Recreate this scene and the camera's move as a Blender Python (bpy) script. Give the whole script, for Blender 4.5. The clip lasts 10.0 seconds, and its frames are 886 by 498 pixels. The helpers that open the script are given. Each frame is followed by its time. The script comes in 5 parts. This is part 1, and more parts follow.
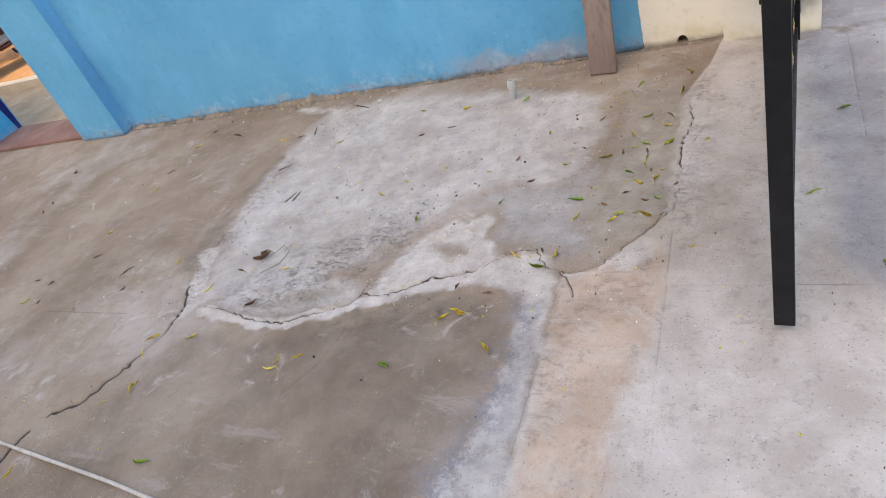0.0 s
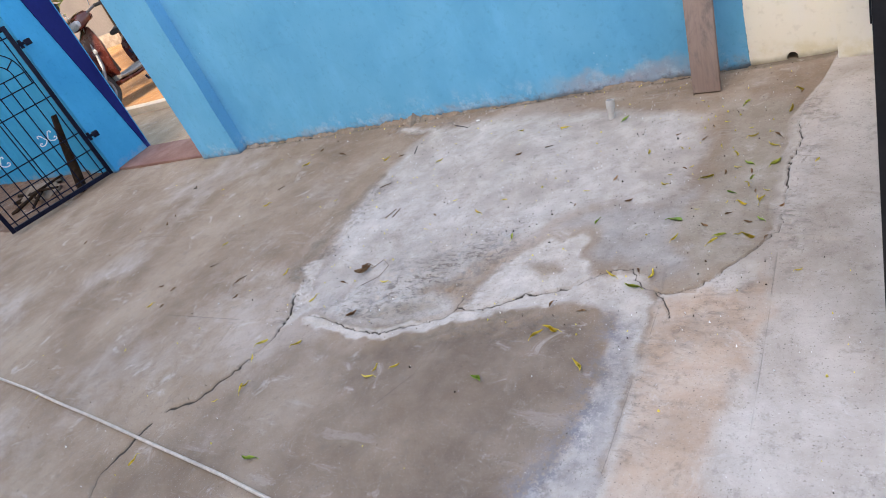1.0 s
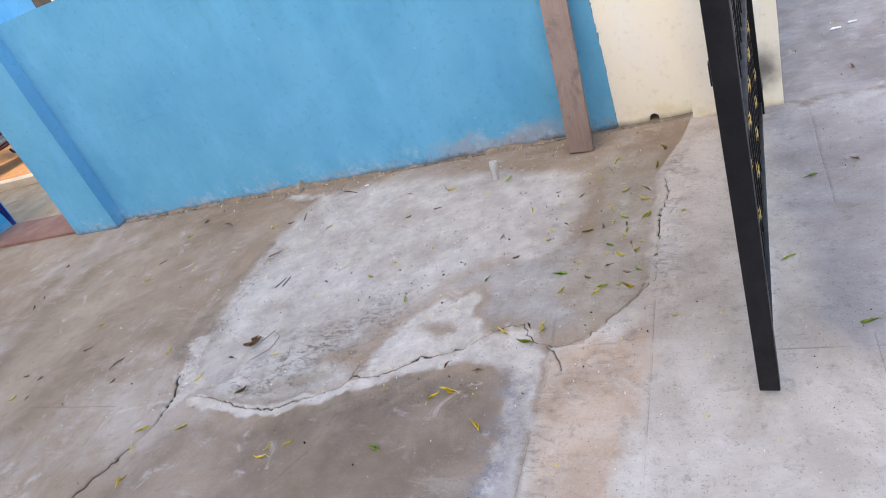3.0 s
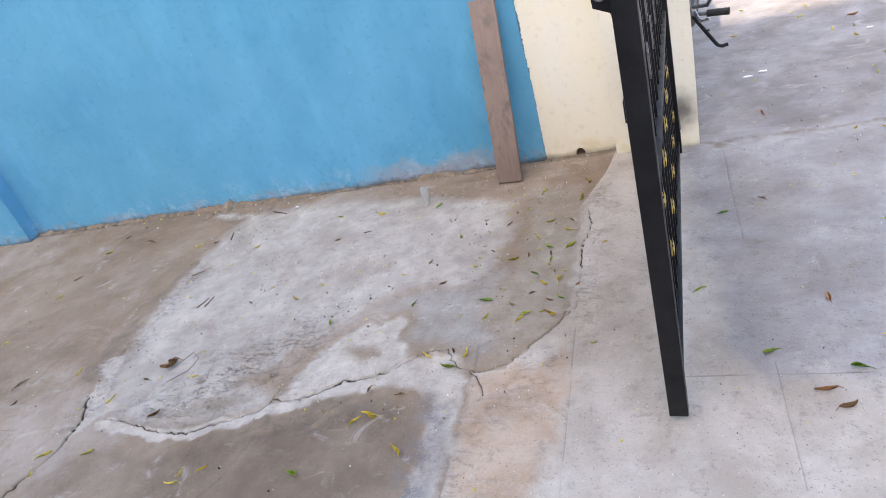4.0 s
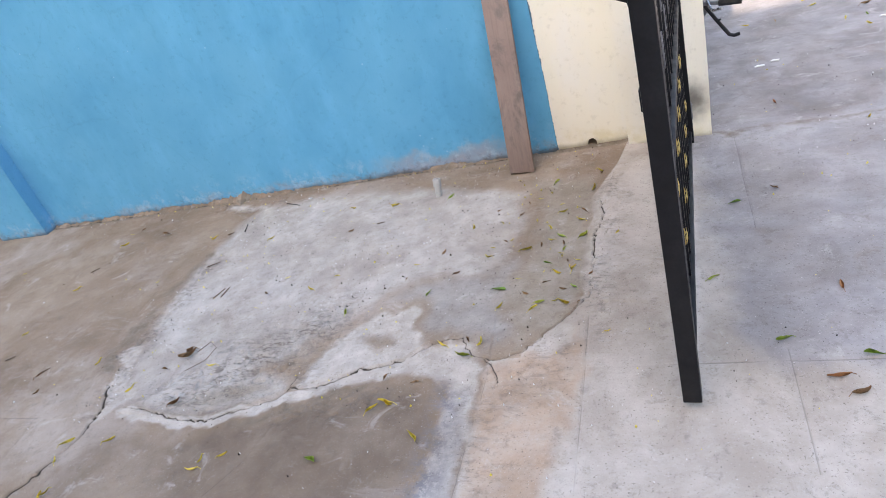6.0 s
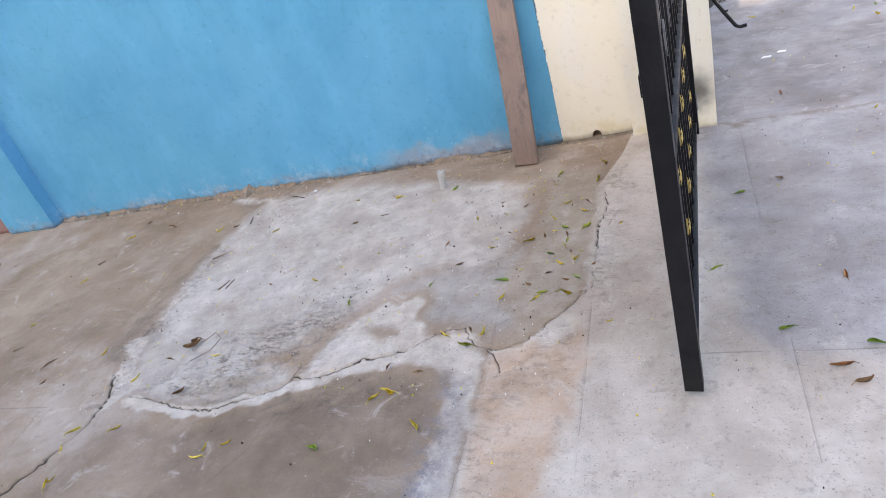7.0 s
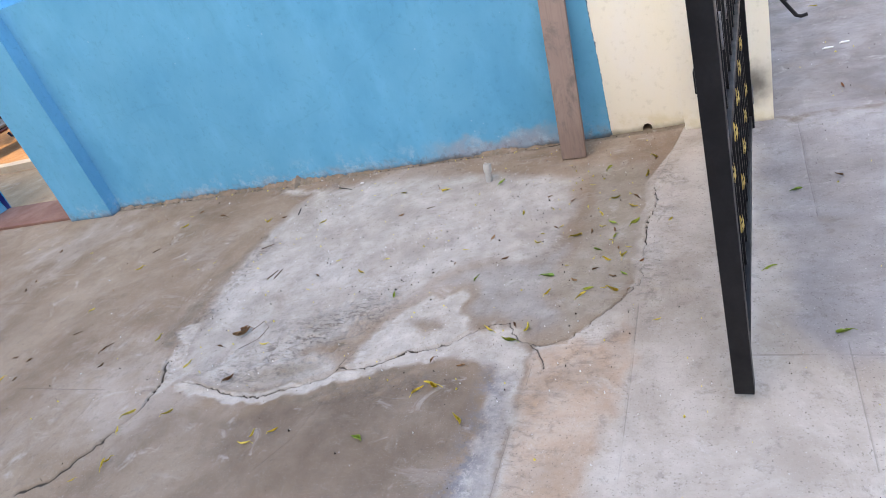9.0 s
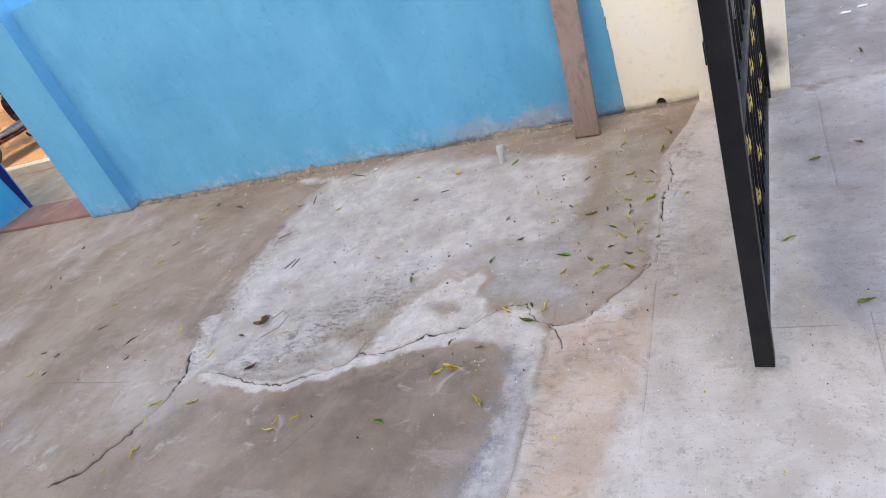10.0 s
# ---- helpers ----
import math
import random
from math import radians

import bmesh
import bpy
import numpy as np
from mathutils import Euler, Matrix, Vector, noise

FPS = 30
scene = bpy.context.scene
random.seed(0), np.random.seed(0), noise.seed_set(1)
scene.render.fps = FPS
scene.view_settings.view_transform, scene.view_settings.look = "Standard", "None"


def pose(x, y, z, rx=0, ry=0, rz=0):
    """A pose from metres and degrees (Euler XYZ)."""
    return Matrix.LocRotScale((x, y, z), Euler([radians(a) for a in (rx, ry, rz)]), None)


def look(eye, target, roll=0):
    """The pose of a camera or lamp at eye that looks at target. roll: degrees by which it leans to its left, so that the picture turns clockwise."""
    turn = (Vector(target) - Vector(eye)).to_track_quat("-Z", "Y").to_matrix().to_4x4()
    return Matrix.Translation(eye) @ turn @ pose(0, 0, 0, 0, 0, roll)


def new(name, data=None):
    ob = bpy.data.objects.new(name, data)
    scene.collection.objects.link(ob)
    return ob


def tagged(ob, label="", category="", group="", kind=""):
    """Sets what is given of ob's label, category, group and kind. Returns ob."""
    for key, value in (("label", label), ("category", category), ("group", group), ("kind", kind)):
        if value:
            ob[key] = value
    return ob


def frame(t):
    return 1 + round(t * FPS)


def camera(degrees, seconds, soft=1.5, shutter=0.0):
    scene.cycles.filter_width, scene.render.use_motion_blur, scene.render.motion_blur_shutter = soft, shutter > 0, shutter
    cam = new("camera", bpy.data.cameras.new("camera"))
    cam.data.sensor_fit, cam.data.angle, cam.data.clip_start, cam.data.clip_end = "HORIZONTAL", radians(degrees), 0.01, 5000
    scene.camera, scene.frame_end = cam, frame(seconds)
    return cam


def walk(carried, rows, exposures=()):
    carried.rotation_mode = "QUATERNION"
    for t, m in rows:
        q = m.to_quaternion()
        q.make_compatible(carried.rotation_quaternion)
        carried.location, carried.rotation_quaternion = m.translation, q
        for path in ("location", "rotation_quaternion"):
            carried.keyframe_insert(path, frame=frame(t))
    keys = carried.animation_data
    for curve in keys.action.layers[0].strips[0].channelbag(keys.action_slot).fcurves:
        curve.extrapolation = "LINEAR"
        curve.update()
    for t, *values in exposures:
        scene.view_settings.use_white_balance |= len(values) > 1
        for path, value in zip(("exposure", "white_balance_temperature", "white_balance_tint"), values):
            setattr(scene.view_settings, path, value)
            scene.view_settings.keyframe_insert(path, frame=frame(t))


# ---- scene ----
cam = camera(67.0, 10.0, soft=0.9)
PATH = [
    (0, (0.221, 0.274, 1.463), (-0.672, 1.637, 0.304), -22.5),
    (0.5, (0.237, 0.294, 1.44), (-0.724, 1.676, 0.359), -23.7),
    (1, (0.244, 0.23, 1.493), (-0.888, 1.523, 0.47), -25.5),
    (1.5, (0.213, 0.207, 1.475), (-1.061, 1.433, 0.541), -24.6),
    (2, (0.237, 0.262, 1.463), (-0.913, 1.592, 0.511), -24.0),
    (2.5, (0.261, 0.256, 1.468), (-0.658, 1.743, 0.495), -22.3),
    (3, (0.263, 0.253, 1.475), (-0.598, 1.768, 0.495), -22.8),
    (3.2, (0.272, 0.257, 1.487), (-0.527, 1.815, 0.522), -21.6),
    (4.3, (0.291, 0.24, 1.463), (-0.368, 1.854, 0.485), -17.6),
    (4.5, (0.29, 0.239, 1.474), (-0.368, 1.852, 0.491), -17.9),
    (5, (0.301, 0.238, 1.465), (-0.358, 1.854, 0.489), -17.8),
    (5.5, (0.303, 0.238, 1.456), (-0.333, 1.87, 0.489), -17.6),
    (5.7, (0.276, 0.225, 1.481), (-0.4, 1.83, 0.497), -17.9),
    (7, (0.294, 0.205, 1.457), (-0.427, 1.786, 0.467), -18.8),
    (7.5, (0.295, 0.212, 1.458), (-0.457, 1.777, 0.466), -18.8),
    (8, (0.3, 0.203, 1.468), (-0.486, 1.763, 0.495), -19.9),
    (8.5, (0.287, 0.206, 1.462), (-0.561, 1.721, 0.47), -20.5),
    (9, (0.291, 0.21, 1.468), (-0.553, 1.739, 0.494), -20.1),
    (9.5, (0.282, 0.195, 1.476), (-0.575, 1.719, 0.504), -19.8),
    (10, (0.302, 0.21, 1.464), (-0.595, 1.695, 0.468), -23.2),
]
walk(cam, [(t, look(eye, target, roll)) for t, eye, target, roll in PATH],
     [(0, 2.36, 8700, 13.6), (0.4, 2.37, 8600, 13.5), (1.0, 2.42, 8100, 12.7), (10, 2.42, 8150, 12.8)])

# ---- light ----
SUN_EL, SUN_AZ = radians(46), radians(188)
world = bpy.data.worlds.new("sky")
scene.world = world
world.use_nodes = True
wn = world.node_tree.nodes
sky = wn.new("ShaderNodeTexSky")
sky.sky_type = "NISHITA"
sky.sun_disc = False
sky.sun_elevation, sky.sun_rotation = SUN_EL, SUN_AZ
sky.air_density, sky.dust_density, sky.ozone_density = 1.0, 2.0, 1.0
wn["Background"].inputs[1].default_value = 0.15
world.node_tree.links.new(sky.outputs[0], wn["Background"].inputs[0])
sun = new("sun", bpy.data.lights.new("sun", "SUN"))
sun.data.energy, sun.data.angle, sun.data.color = 1.5, radians(0.6), (1.0, 0.91, 0.79)
sun.matrix_world = look((math.sin(SUN_AZ) * 30 * math.cos(SUN_EL), math.cos(SUN_AZ) * 30 * math.cos(SUN_EL), 30 * math.sin(SUN_EL)), (0, 0, 0))


# ---- materials ----
class Mat:
    """A principled material with a few node helpers."""

    def __init__(self, name, rough=0.7, metal=0.0):
        self.m = bpy.data.materials.new(name)
        self.m.use_nodes = True
        self.t = self.m.node_tree
        self.b = self.t.nodes["Principled BSDF"]
        self.b.inputs["Roughness"].default_value = rough
        self.b.inputs["Metallic"].default_value = metal
        self.co = self.t.nodes.new("ShaderNodeTexCoord").outputs["Object"]
        self.relief = None

    def plug(self, value, socket):
        if hasattr(value, "is_linked"):
            self.t.links.new(value, socket)
        else:
            socket.default_value = value

    def noise(self, scale, detail=4.0, rough=0.55, stretch=None, distort=0.0, turn=0.0):
        n = self.t.nodes.new("ShaderNodeTexNoise")
        n.inputs["Scale"].default_value, n.inputs["Detail"].default_value = scale, detail
        n.inputs["Roughness"].default_value, n.inputs["Distortion"].default_value = rough, distort
        co = self.co
        if stretch:
            mp = self.t.nodes.new("ShaderNodeMapping")
            mp.inputs["Scale"].default_value = stretch
            mp.inputs["Rotation"].default_value = (0, 0, radians(turn))
            self.t.links.new(co, mp.inputs[0])
            co = mp.outputs[0]
        self.t.links.new(co, n.inputs["Vector"])
        return n.outputs["Fac"]

    def cells(self, scale, feature="DISTANCE_TO_EDGE", wobble=0.0):
        """Voronoi cells: the way to the nearest edge, or to the nearest seed with that seed's own random value."""
        v = self.t.nodes.new("ShaderNodeTexVoronoi")
        v.feature = feature
        v.inputs["Scale"].default_value = scale
        co = self.co
        if wobble:
            n = self.t.nodes.new("ShaderNodeTexNoise")
            n.inputs["Scale"].default_value, n.inputs["Detail"].default_value = scale * 1.7, 5.0
            m = self.t.nodes.new("ShaderNodeVectorMath")
            m.operation = "MULTIPLY_ADD"
            m.inputs[1].default_value = (wobble, wobble, wobble)
            self.t.links.new(co, n.inputs["Vector"])
            self.t.links.new(n.outputs["Color"], m.inputs[0])
            self.t.links.new(co, m.inputs[2])
            co = m.outputs[0]
        self.t.links.new(co, v.inputs["Vector"])
        if feature == "F1":
            c = self.t.nodes.new("ShaderNodeSeparateColor")
            self.t.links.new(v.outputs["Color"], c.inputs[0])
            return v.outputs["Distance"], c.outputs[0]
        return v.outputs["Distance"]

    def specks(self, scale, size, share):
        """Single small spots: a share of the cells carries one."""
        d, r = self.cells(scale, "F1")
        return self.math("MULTIPLY", self.ramp(d, size * 0.6, size, 1, 0), self.math("LESS_THAN", r, share))

    def ramp(self, fac, lo, hi, a=0.0, b=1.0):
        r = self.t.nodes.new("ShaderNodeMapRange")
        r.interpolation_type = "SMOOTHSTEP"
        self.plug(fac, r.inputs[0])
        for i, v in zip((1, 2, 3, 4), (lo, hi, a, b)):
            r.inputs[i].default_value = v
        return r.outputs[0]

    def math(self, op, a, b=0.0):
        n = self.t.nodes.new("ShaderNodeMath")
        n.operation = op
        self.plug(a, n.inputs[0]), self.plug(b, n.inputs[1])
        return n.outputs[0]

    def mix(self, fac, a, b, how="MIX"):
        n = self.t.nodes.new("ShaderNodeMix")
        n.data_type, n.blend_type = "RGBA", how
        self.plug(fac, n.inputs[0])
        self.plug((*a, 1) if isinstance(a, tuple) else a, n.inputs[6])
        self.plug((*b, 1) if isinstance(b, tuple) else b, n.inputs[7])
        return n.outputs[2]

    def attr(self, name):
        n = self.t.nodes.new("ShaderNodeAttribute")
        n.attribute_name = name
        return n.outputs["Fac"]

    def rand(self):
        return self.t.nodes.new("ShaderNodeObjectInfo").outputs["Random"]

    def height(self):
        s = self.t.nodes.new("ShaderNodeSeparateXYZ")
        g = self.t.nodes.new("ShaderNodeNewGeometry")
        self.t.links.new(g.outputs["Position"], s.inputs[0])
        return s.outputs

    def bump(self, fac, strength, distance):
        n = self.t.nodes.new("ShaderNodeBump")
        n.inputs["Strength"].default_value, n.inputs["Distance"].default_value = strength, distance
        self.t.links.new(fac, n.inputs["Height"])
        if self.relief:
            self.t.links.new(self.relief, n.inputs["Normal"])
        self.relief = n.outputs[0]
        self.t.links.new(self.relief, self.b.inputs["Normal"])

    def done(self, colour, rough=None):
        self.plug((*colour, 1) if isinstance(colour, tuple) else colour, self.b.inputs["Base Color"])
        if rough is not None:
            self.plug(rough, self.b.inputs["Roughness"])
        return self.m


def plain(name, a, b, scale=6.0, rough=0.6, metal=0.0, fine=60.0, relief=0.15, depth=0.003):
    """Two tones of one stuff, mottled at two scales, with a fine relief."""
    k = Mat(name, rough, metal)
    c = k.mix(k.ramp(k.noise(scale), 0.35, 0.65), a, b)
    c = k.mix(k.ramp(k.noise(fine, 3), 0.3, 0.75, 0.0, 0.45), c, tuple(v * 0.72 for v in a))
    k.bump(k.noise(fine, 4), relief, depth)
    return k.done(c, k.ramp(k.noise(scale * 2.3), 0.3, 0.7, max(rough - 0.1, 0.05), min(rough + 0.1, 1)))


def wall_paint(name, a, b, under, dirt_shade, peel=0.13, bare=None, smear=None, chipped=None):
    """Old distemper on rough plaster: broad patches, brush marks, bare grey and dirt along the foot."""
    k = Mat(name, 0.85)
    k.b.inputs["Specular IOR Level"].default_value = 0.12
    x, y, z = k.height()[:3]
    c = k.mix(k.ramp(k.noise(1.4, 5, 0.6), 0.3, 0.7), a, b)
    c = k.mix(k.ramp(k.noise(5.0, 6, 0.65, (1, 1, 0.45)), 0.42, 0.72, 0, 0.35), c, tuple(min(v * 1.25, 0.85) for v in b))
    c = k.mix(k.ramp(k.noise(38, 4), 0.55, 0.75, 0, 0.3), c, tuple(v * 0.7 for v in a))
    low = k.ramp(k.math("SUBTRACT", z, k.math("MULTIPLY", k.noise(3.2, 6, 0.65), peel * 2.6)), -peel * 1.15, -peel * 0.55, 1, 0)
    c = k.mix(k.math("MULTIPLY", k.math("MULTIPLY", low, k.ramp(k.noise(11, 6, 0.7), 0.36, 0.62)), 0.45), c, under)
    if bare:
        span = k.ramp(k.math("ABSOLUTE", k.math("ADD", x, -bare)), 0.15, 0.55, 1, 0)
        edge = k.math("SUBTRACT", k.math("MULTIPLY", k.noise(6.5, 5, 0.6), 0.27), z)
        c = k.mix(k.math("MULTIPLY", k.math("MULTIPLY", span, k.ramp(edge, 0.01, 0.09)), 0.6), c, under)
    foot = k.ramp(k.math("SUBTRACT", z, k.math("MULTIPLY", k.noise(7, 5), 0.06)), -0.04, 0.004, 1, 0)
    if bare:
        veil = k.math("MULTIPLY", k.ramp(k.noise(2.1, 6, 0.6), 0.47, 0.56), k.ramp(k.cells(1.5, wobble=0.22), 0.0, 0.012, 1, 0))
        c = k.mix(k.math("MULTIPLY", veil, 0.08), c, tuple(v * 0.45 for v in a))
        splash = k.math("MULTIPLY", k.ramp(z, 0.02, 0.20, 1, 0), k.ramp(k.noise(9, 8, 0.75), 0.50, 0.66))
        c = k.mix(k.math("MULTIPLY", splash, 0.55), c, (0.40, 0.56, 0.68))
        c = k.mix(k.math("MULTIPLY", k.specks(16, 0.10, 0.07), 0.3), c, (0.4, 0.62, 0.8))
        grime = k.math("MULTIPLY", k.ramp(z, 0.0, 0.09, 1, 0), k.ramp(k.noise(26, 6, 0.75), 0.5, 0.62))
        c = k.mix(k.math("MULTIPLY", grime, 0.6), c, (0.13, 0.13, 0.15))
    c = k.mix(k.math("MULTIPLY", foot, 0.85), c, dirt_shade)
    if chipped is not None:
        rag = k.math("SUBTRACT", x, k.math("MULTIPLY", k.noise(34, 5, 0.7), 0.034))
        c = k.mix(k.ramp(rag, chipped - 0.016, chipped - 0.012, 1, 0), c, (0.10, 0.2, 0.28))
    if smear:
        off = [k.math("MULTIPLY", k.math("ADD", v, -u), w) for v, u, w in zip((x, y, z), smear, (1.0, 0.5, 0.75))]
        far = k.math("ADD", k.math("ADD", k.math("POWER", k.math("ABSOLUTE", off[0]), 2.0), k.math("POWER", k.math("ABSOLUTE", off[1]), 2.0)), k.math("POWER", k.math("ABSOLUTE", off[2]), 2.0))
        far = k.math("SUBTRACT", k.math("SQRT", far), k.math("MULTIPLY", k.noise(24, 5), 0.05))
        c = k.mix(k.ramp(far, -0.02, 0.085, 0.8, 0), c, (0.035, 0.03, 0.032))
    spots = k.ramp(k.noise(13, 3, 0.6), 0.76, 0.80)
    c = k.mix(k.math("MULTIPLY", spots, 0.2), c, tuple(v * 0.55 for v in a))
    k.bump(k.noise(7, 5), 0.25, 0.01)
    k.bump(k.noise(90, 3), 0.3, 0.002)
    return k.done(c)


BLUE = wall_paint("blue distemper", (0.08, 0.34, 0.565), (0.112, 0.395, 0.62), (0.36, 0.325, 0.345), (0.085, 0.07, 0.058), 0.10, -0.95)
DEEP_BLUE = wall_paint("deep blue distemper", (0.009, 0.225, 0.45), (0.02, 0.27, 0.50), (0.25, 0.25, 0.27), (0.13, 0.1, 0.08))
NAVY = wall_paint("mottled navy blue", (0.004, 0.010, 0.085), (0.007, 0.015, 0.11), (0.05, 0.07, 0.2), (0.1, 0.09, 0.09))
CREAM = wall_paint("cream distemper", (0.88, 0.835, 0.70), (0.89, 0.855, 0.75), (0.66, 0.58, 0.33), (0.30, 0.26, 0.19), 0.15, None, (0.345, 3.36, 0.19), -0.335)
HOUSE = plain("pale plaster", (0.74, 0.71, 0.66), (0.8, 0.77, 0.72), 1.2, 0.85)
BEIGE = plain("sunlit beige plaster", (0.092, 0.083, 0.083), (0.125, 0.112, 0.11), 0.8, 0.85, fine=20)
BRICK = plain("brown brick", (0.26, 0.13, 0.08), (0.33, 0.17, 0.11), 4, 0.85)
WHITE = plain("old white paint", (0.72, 0.70, 0.66), (0.62, 0.6, 0.56), 4, 0.6)
BLACK = plain("black enamel", (0.007, 0.007, 0.009), (0.013, 0.013, 0.016), 9, 0.48, fine=120, relief=0.1, depth=0.001)
RAIL = plain("black grille paint", (0.003, 0.004, 0.014), (0.006, 0.008, 0.022), 9, 0.55)
BLACK.node_tree.nodes["Principled BSDF"].inputs["Specular IOR Level"].default_value = 0.25
RAIL.node_tree.nodes["Principled BSDF"].inputs["Specular IOR Level"].default_value = 0.12
GREY_STEEL = plain("worn grey enamel", (0.10, 0.105, 0.12), (0.15, 0.155, 0.17), 20, 0.45)
GOLD = plain("gold paint", (0.55, 0.40, 0.11), (0.66, 0.52, 0.22), 40, 0.45, 0.1)
SCROLL = plain("silver scroll paint", (0.62, 0.6, 0.68), (0.7, 0.68, 0.74), 30, 0.5)
OXIDE = plain("red oxide floor", (0.20, 0.098, 0.075), (0.25, 0.14, 0.11), 4, 0.75)
ALU = plain("dull aluminium", (0.2, 0.205, 0.215), (0.29, 0.295, 0.305), 7, 0.5, 0.8)
PVC = plain("old grey plastic", (0.42, 0.42, 0.41), (0.5, 0.5, 0.49), 20, 0.5)
CORD = plain("white plastic cord", (0.52, 0.465, 0.41), (0.40, 0.355, 0.31), 30, 0.5)
RUBBER = plain("black rubber", (0.016, 0.016, 0.018), (0.03, 0.03, 0.032), 30, 0.75)
CHROME = plain("dull chrome", (0.5, 0.5, 0.5), (0.6, 0.6, 0.6), 20, 0.25, 1.0)
MAROON = plain("maroon body paint", (0.065, 0.014, 0.010), (0.085, 0.02, 0.014), 5, 0.25, fine=200, relief=0.02)
DUSTY = plain("grey dusty plastic", (0.16, 0.155, 0.15), (0.21, 0.205, 0.195), 9, 0.6)
GLASS = plain("lamp lens", (0.24, 0.25, 0.26), (0.36, 0.37, 0.38), 60, 0.12)
BARK = plain("dark bark", (0.016, 0.0095, 0.006), (0.032, 0.019, 0.012), 9, 0.9, fine=30, relief=0.8, depth=0.03)
BARK.node_tree.nodes["Principled BSDF"].inputs["Specular IOR Level"].default_value = 0.08
STICK = plain("dead wood", (0.11, 0.07, 0.045), (0.17, 0.115, 0.075), 30, 0.85)
MUDDY = plain("muddy cement", (0.15, 0.115, 0.09), (0.23, 0.19, 0.155), 9, 0.9)
KERB = plain("worn kerb stone", (0.58, 0.46, 0.32), (0.66, 0.54, 0.4), 5, 0.9)
DARK = plain("dark hollow", (0.012, 0.011, 0.01), (0.02, 0.018, 0.016), 20, 0.95)
CHIP = plain("white chip", (0.8, 0.8, 0.8), (0.75, 0.75, 0.74), 50, 0.7)


def timber():
    k = Mat("weathered brown board", 0.7)
    c = k.mix(k.ramp(k.noise(5, 5, 0.6, (1, 1, 0.5)), 0.3, 0.7), (0.235, 0.172, 0.15), (0.30, 0.228, 0.198))
    c = k.mix(k.ramp(k.noise(30, 5, 0.6, (4, 4, 0.12)), 0.45, 0.75, 0, 0.28), c, (0.13, 0.095, 0.075))
    c = k.mix(k.ramp(k.noise(6, 7, 0.7, (1, 1, 0.6), 0.6), 0.47, 0.62, 0, 0.7), c, (0.115, 0.098, 0.095))
    k.bump(k.noise(40, 4, 0.6, (4, 4, 0.12)), 0.25, 0.003)
    return k.done(c)


TIMBER = timber()


def leaf_paint(name, cols, rough=0.5):
    k = Mat(name, rough)
    c = k.mix(k.ramp(k.rand(), 0.15, 0.5), cols[0], cols[1])
    c = k.mix(k.ramp(k.math("FRACT", k.math("MULTIPLY", k.rand(), 7.31)), 0.3, 0.9, 0, 0.8), c, cols[2])
    c = k.mix(k.ramp(k.noise(70, 3), 0.48, 0.62, 0, 0.7), c, tuple(v * 0.4 for v in cols[0]))
    return k.done(c)


YELLOW_LEAF = leaf_paint("yellowing leaf", ((0.74, 0.56, 0.06), (0.80, 0.65, 0.10), (0.52, 0.43, 0.08)))
GREEN_LEAF = leaf_paint("green leaf", ((0.16, 0.28, 0.03), (0.26, 0.38, 0.05), (0.46, 0.48, 0.07)))
RUST_LEAF = leaf_paint("rusty leaf", ((0.42, 0.17, 0.08), (0.5, 0.24, 0.1), (0.3, 0.12, 0.06)), 0.65)
BROWN_LEAF = leaf_paint("dry brown leaf", ((0.26, 0.15, 0.07), (0.34, 0.2, 0.10), (0.2, 0.1, 0.05)), 0.7)
CROWN = Mat("tree foliage", 0.55)
cc = CROWN.mix(CROWN.ramp(CROWN.noise(2.5), 0.35, 0.65), (0.09, 0.14, 0.012), (0.24, 0.27, 0.03))
CROWN = CROWN.done(cc)


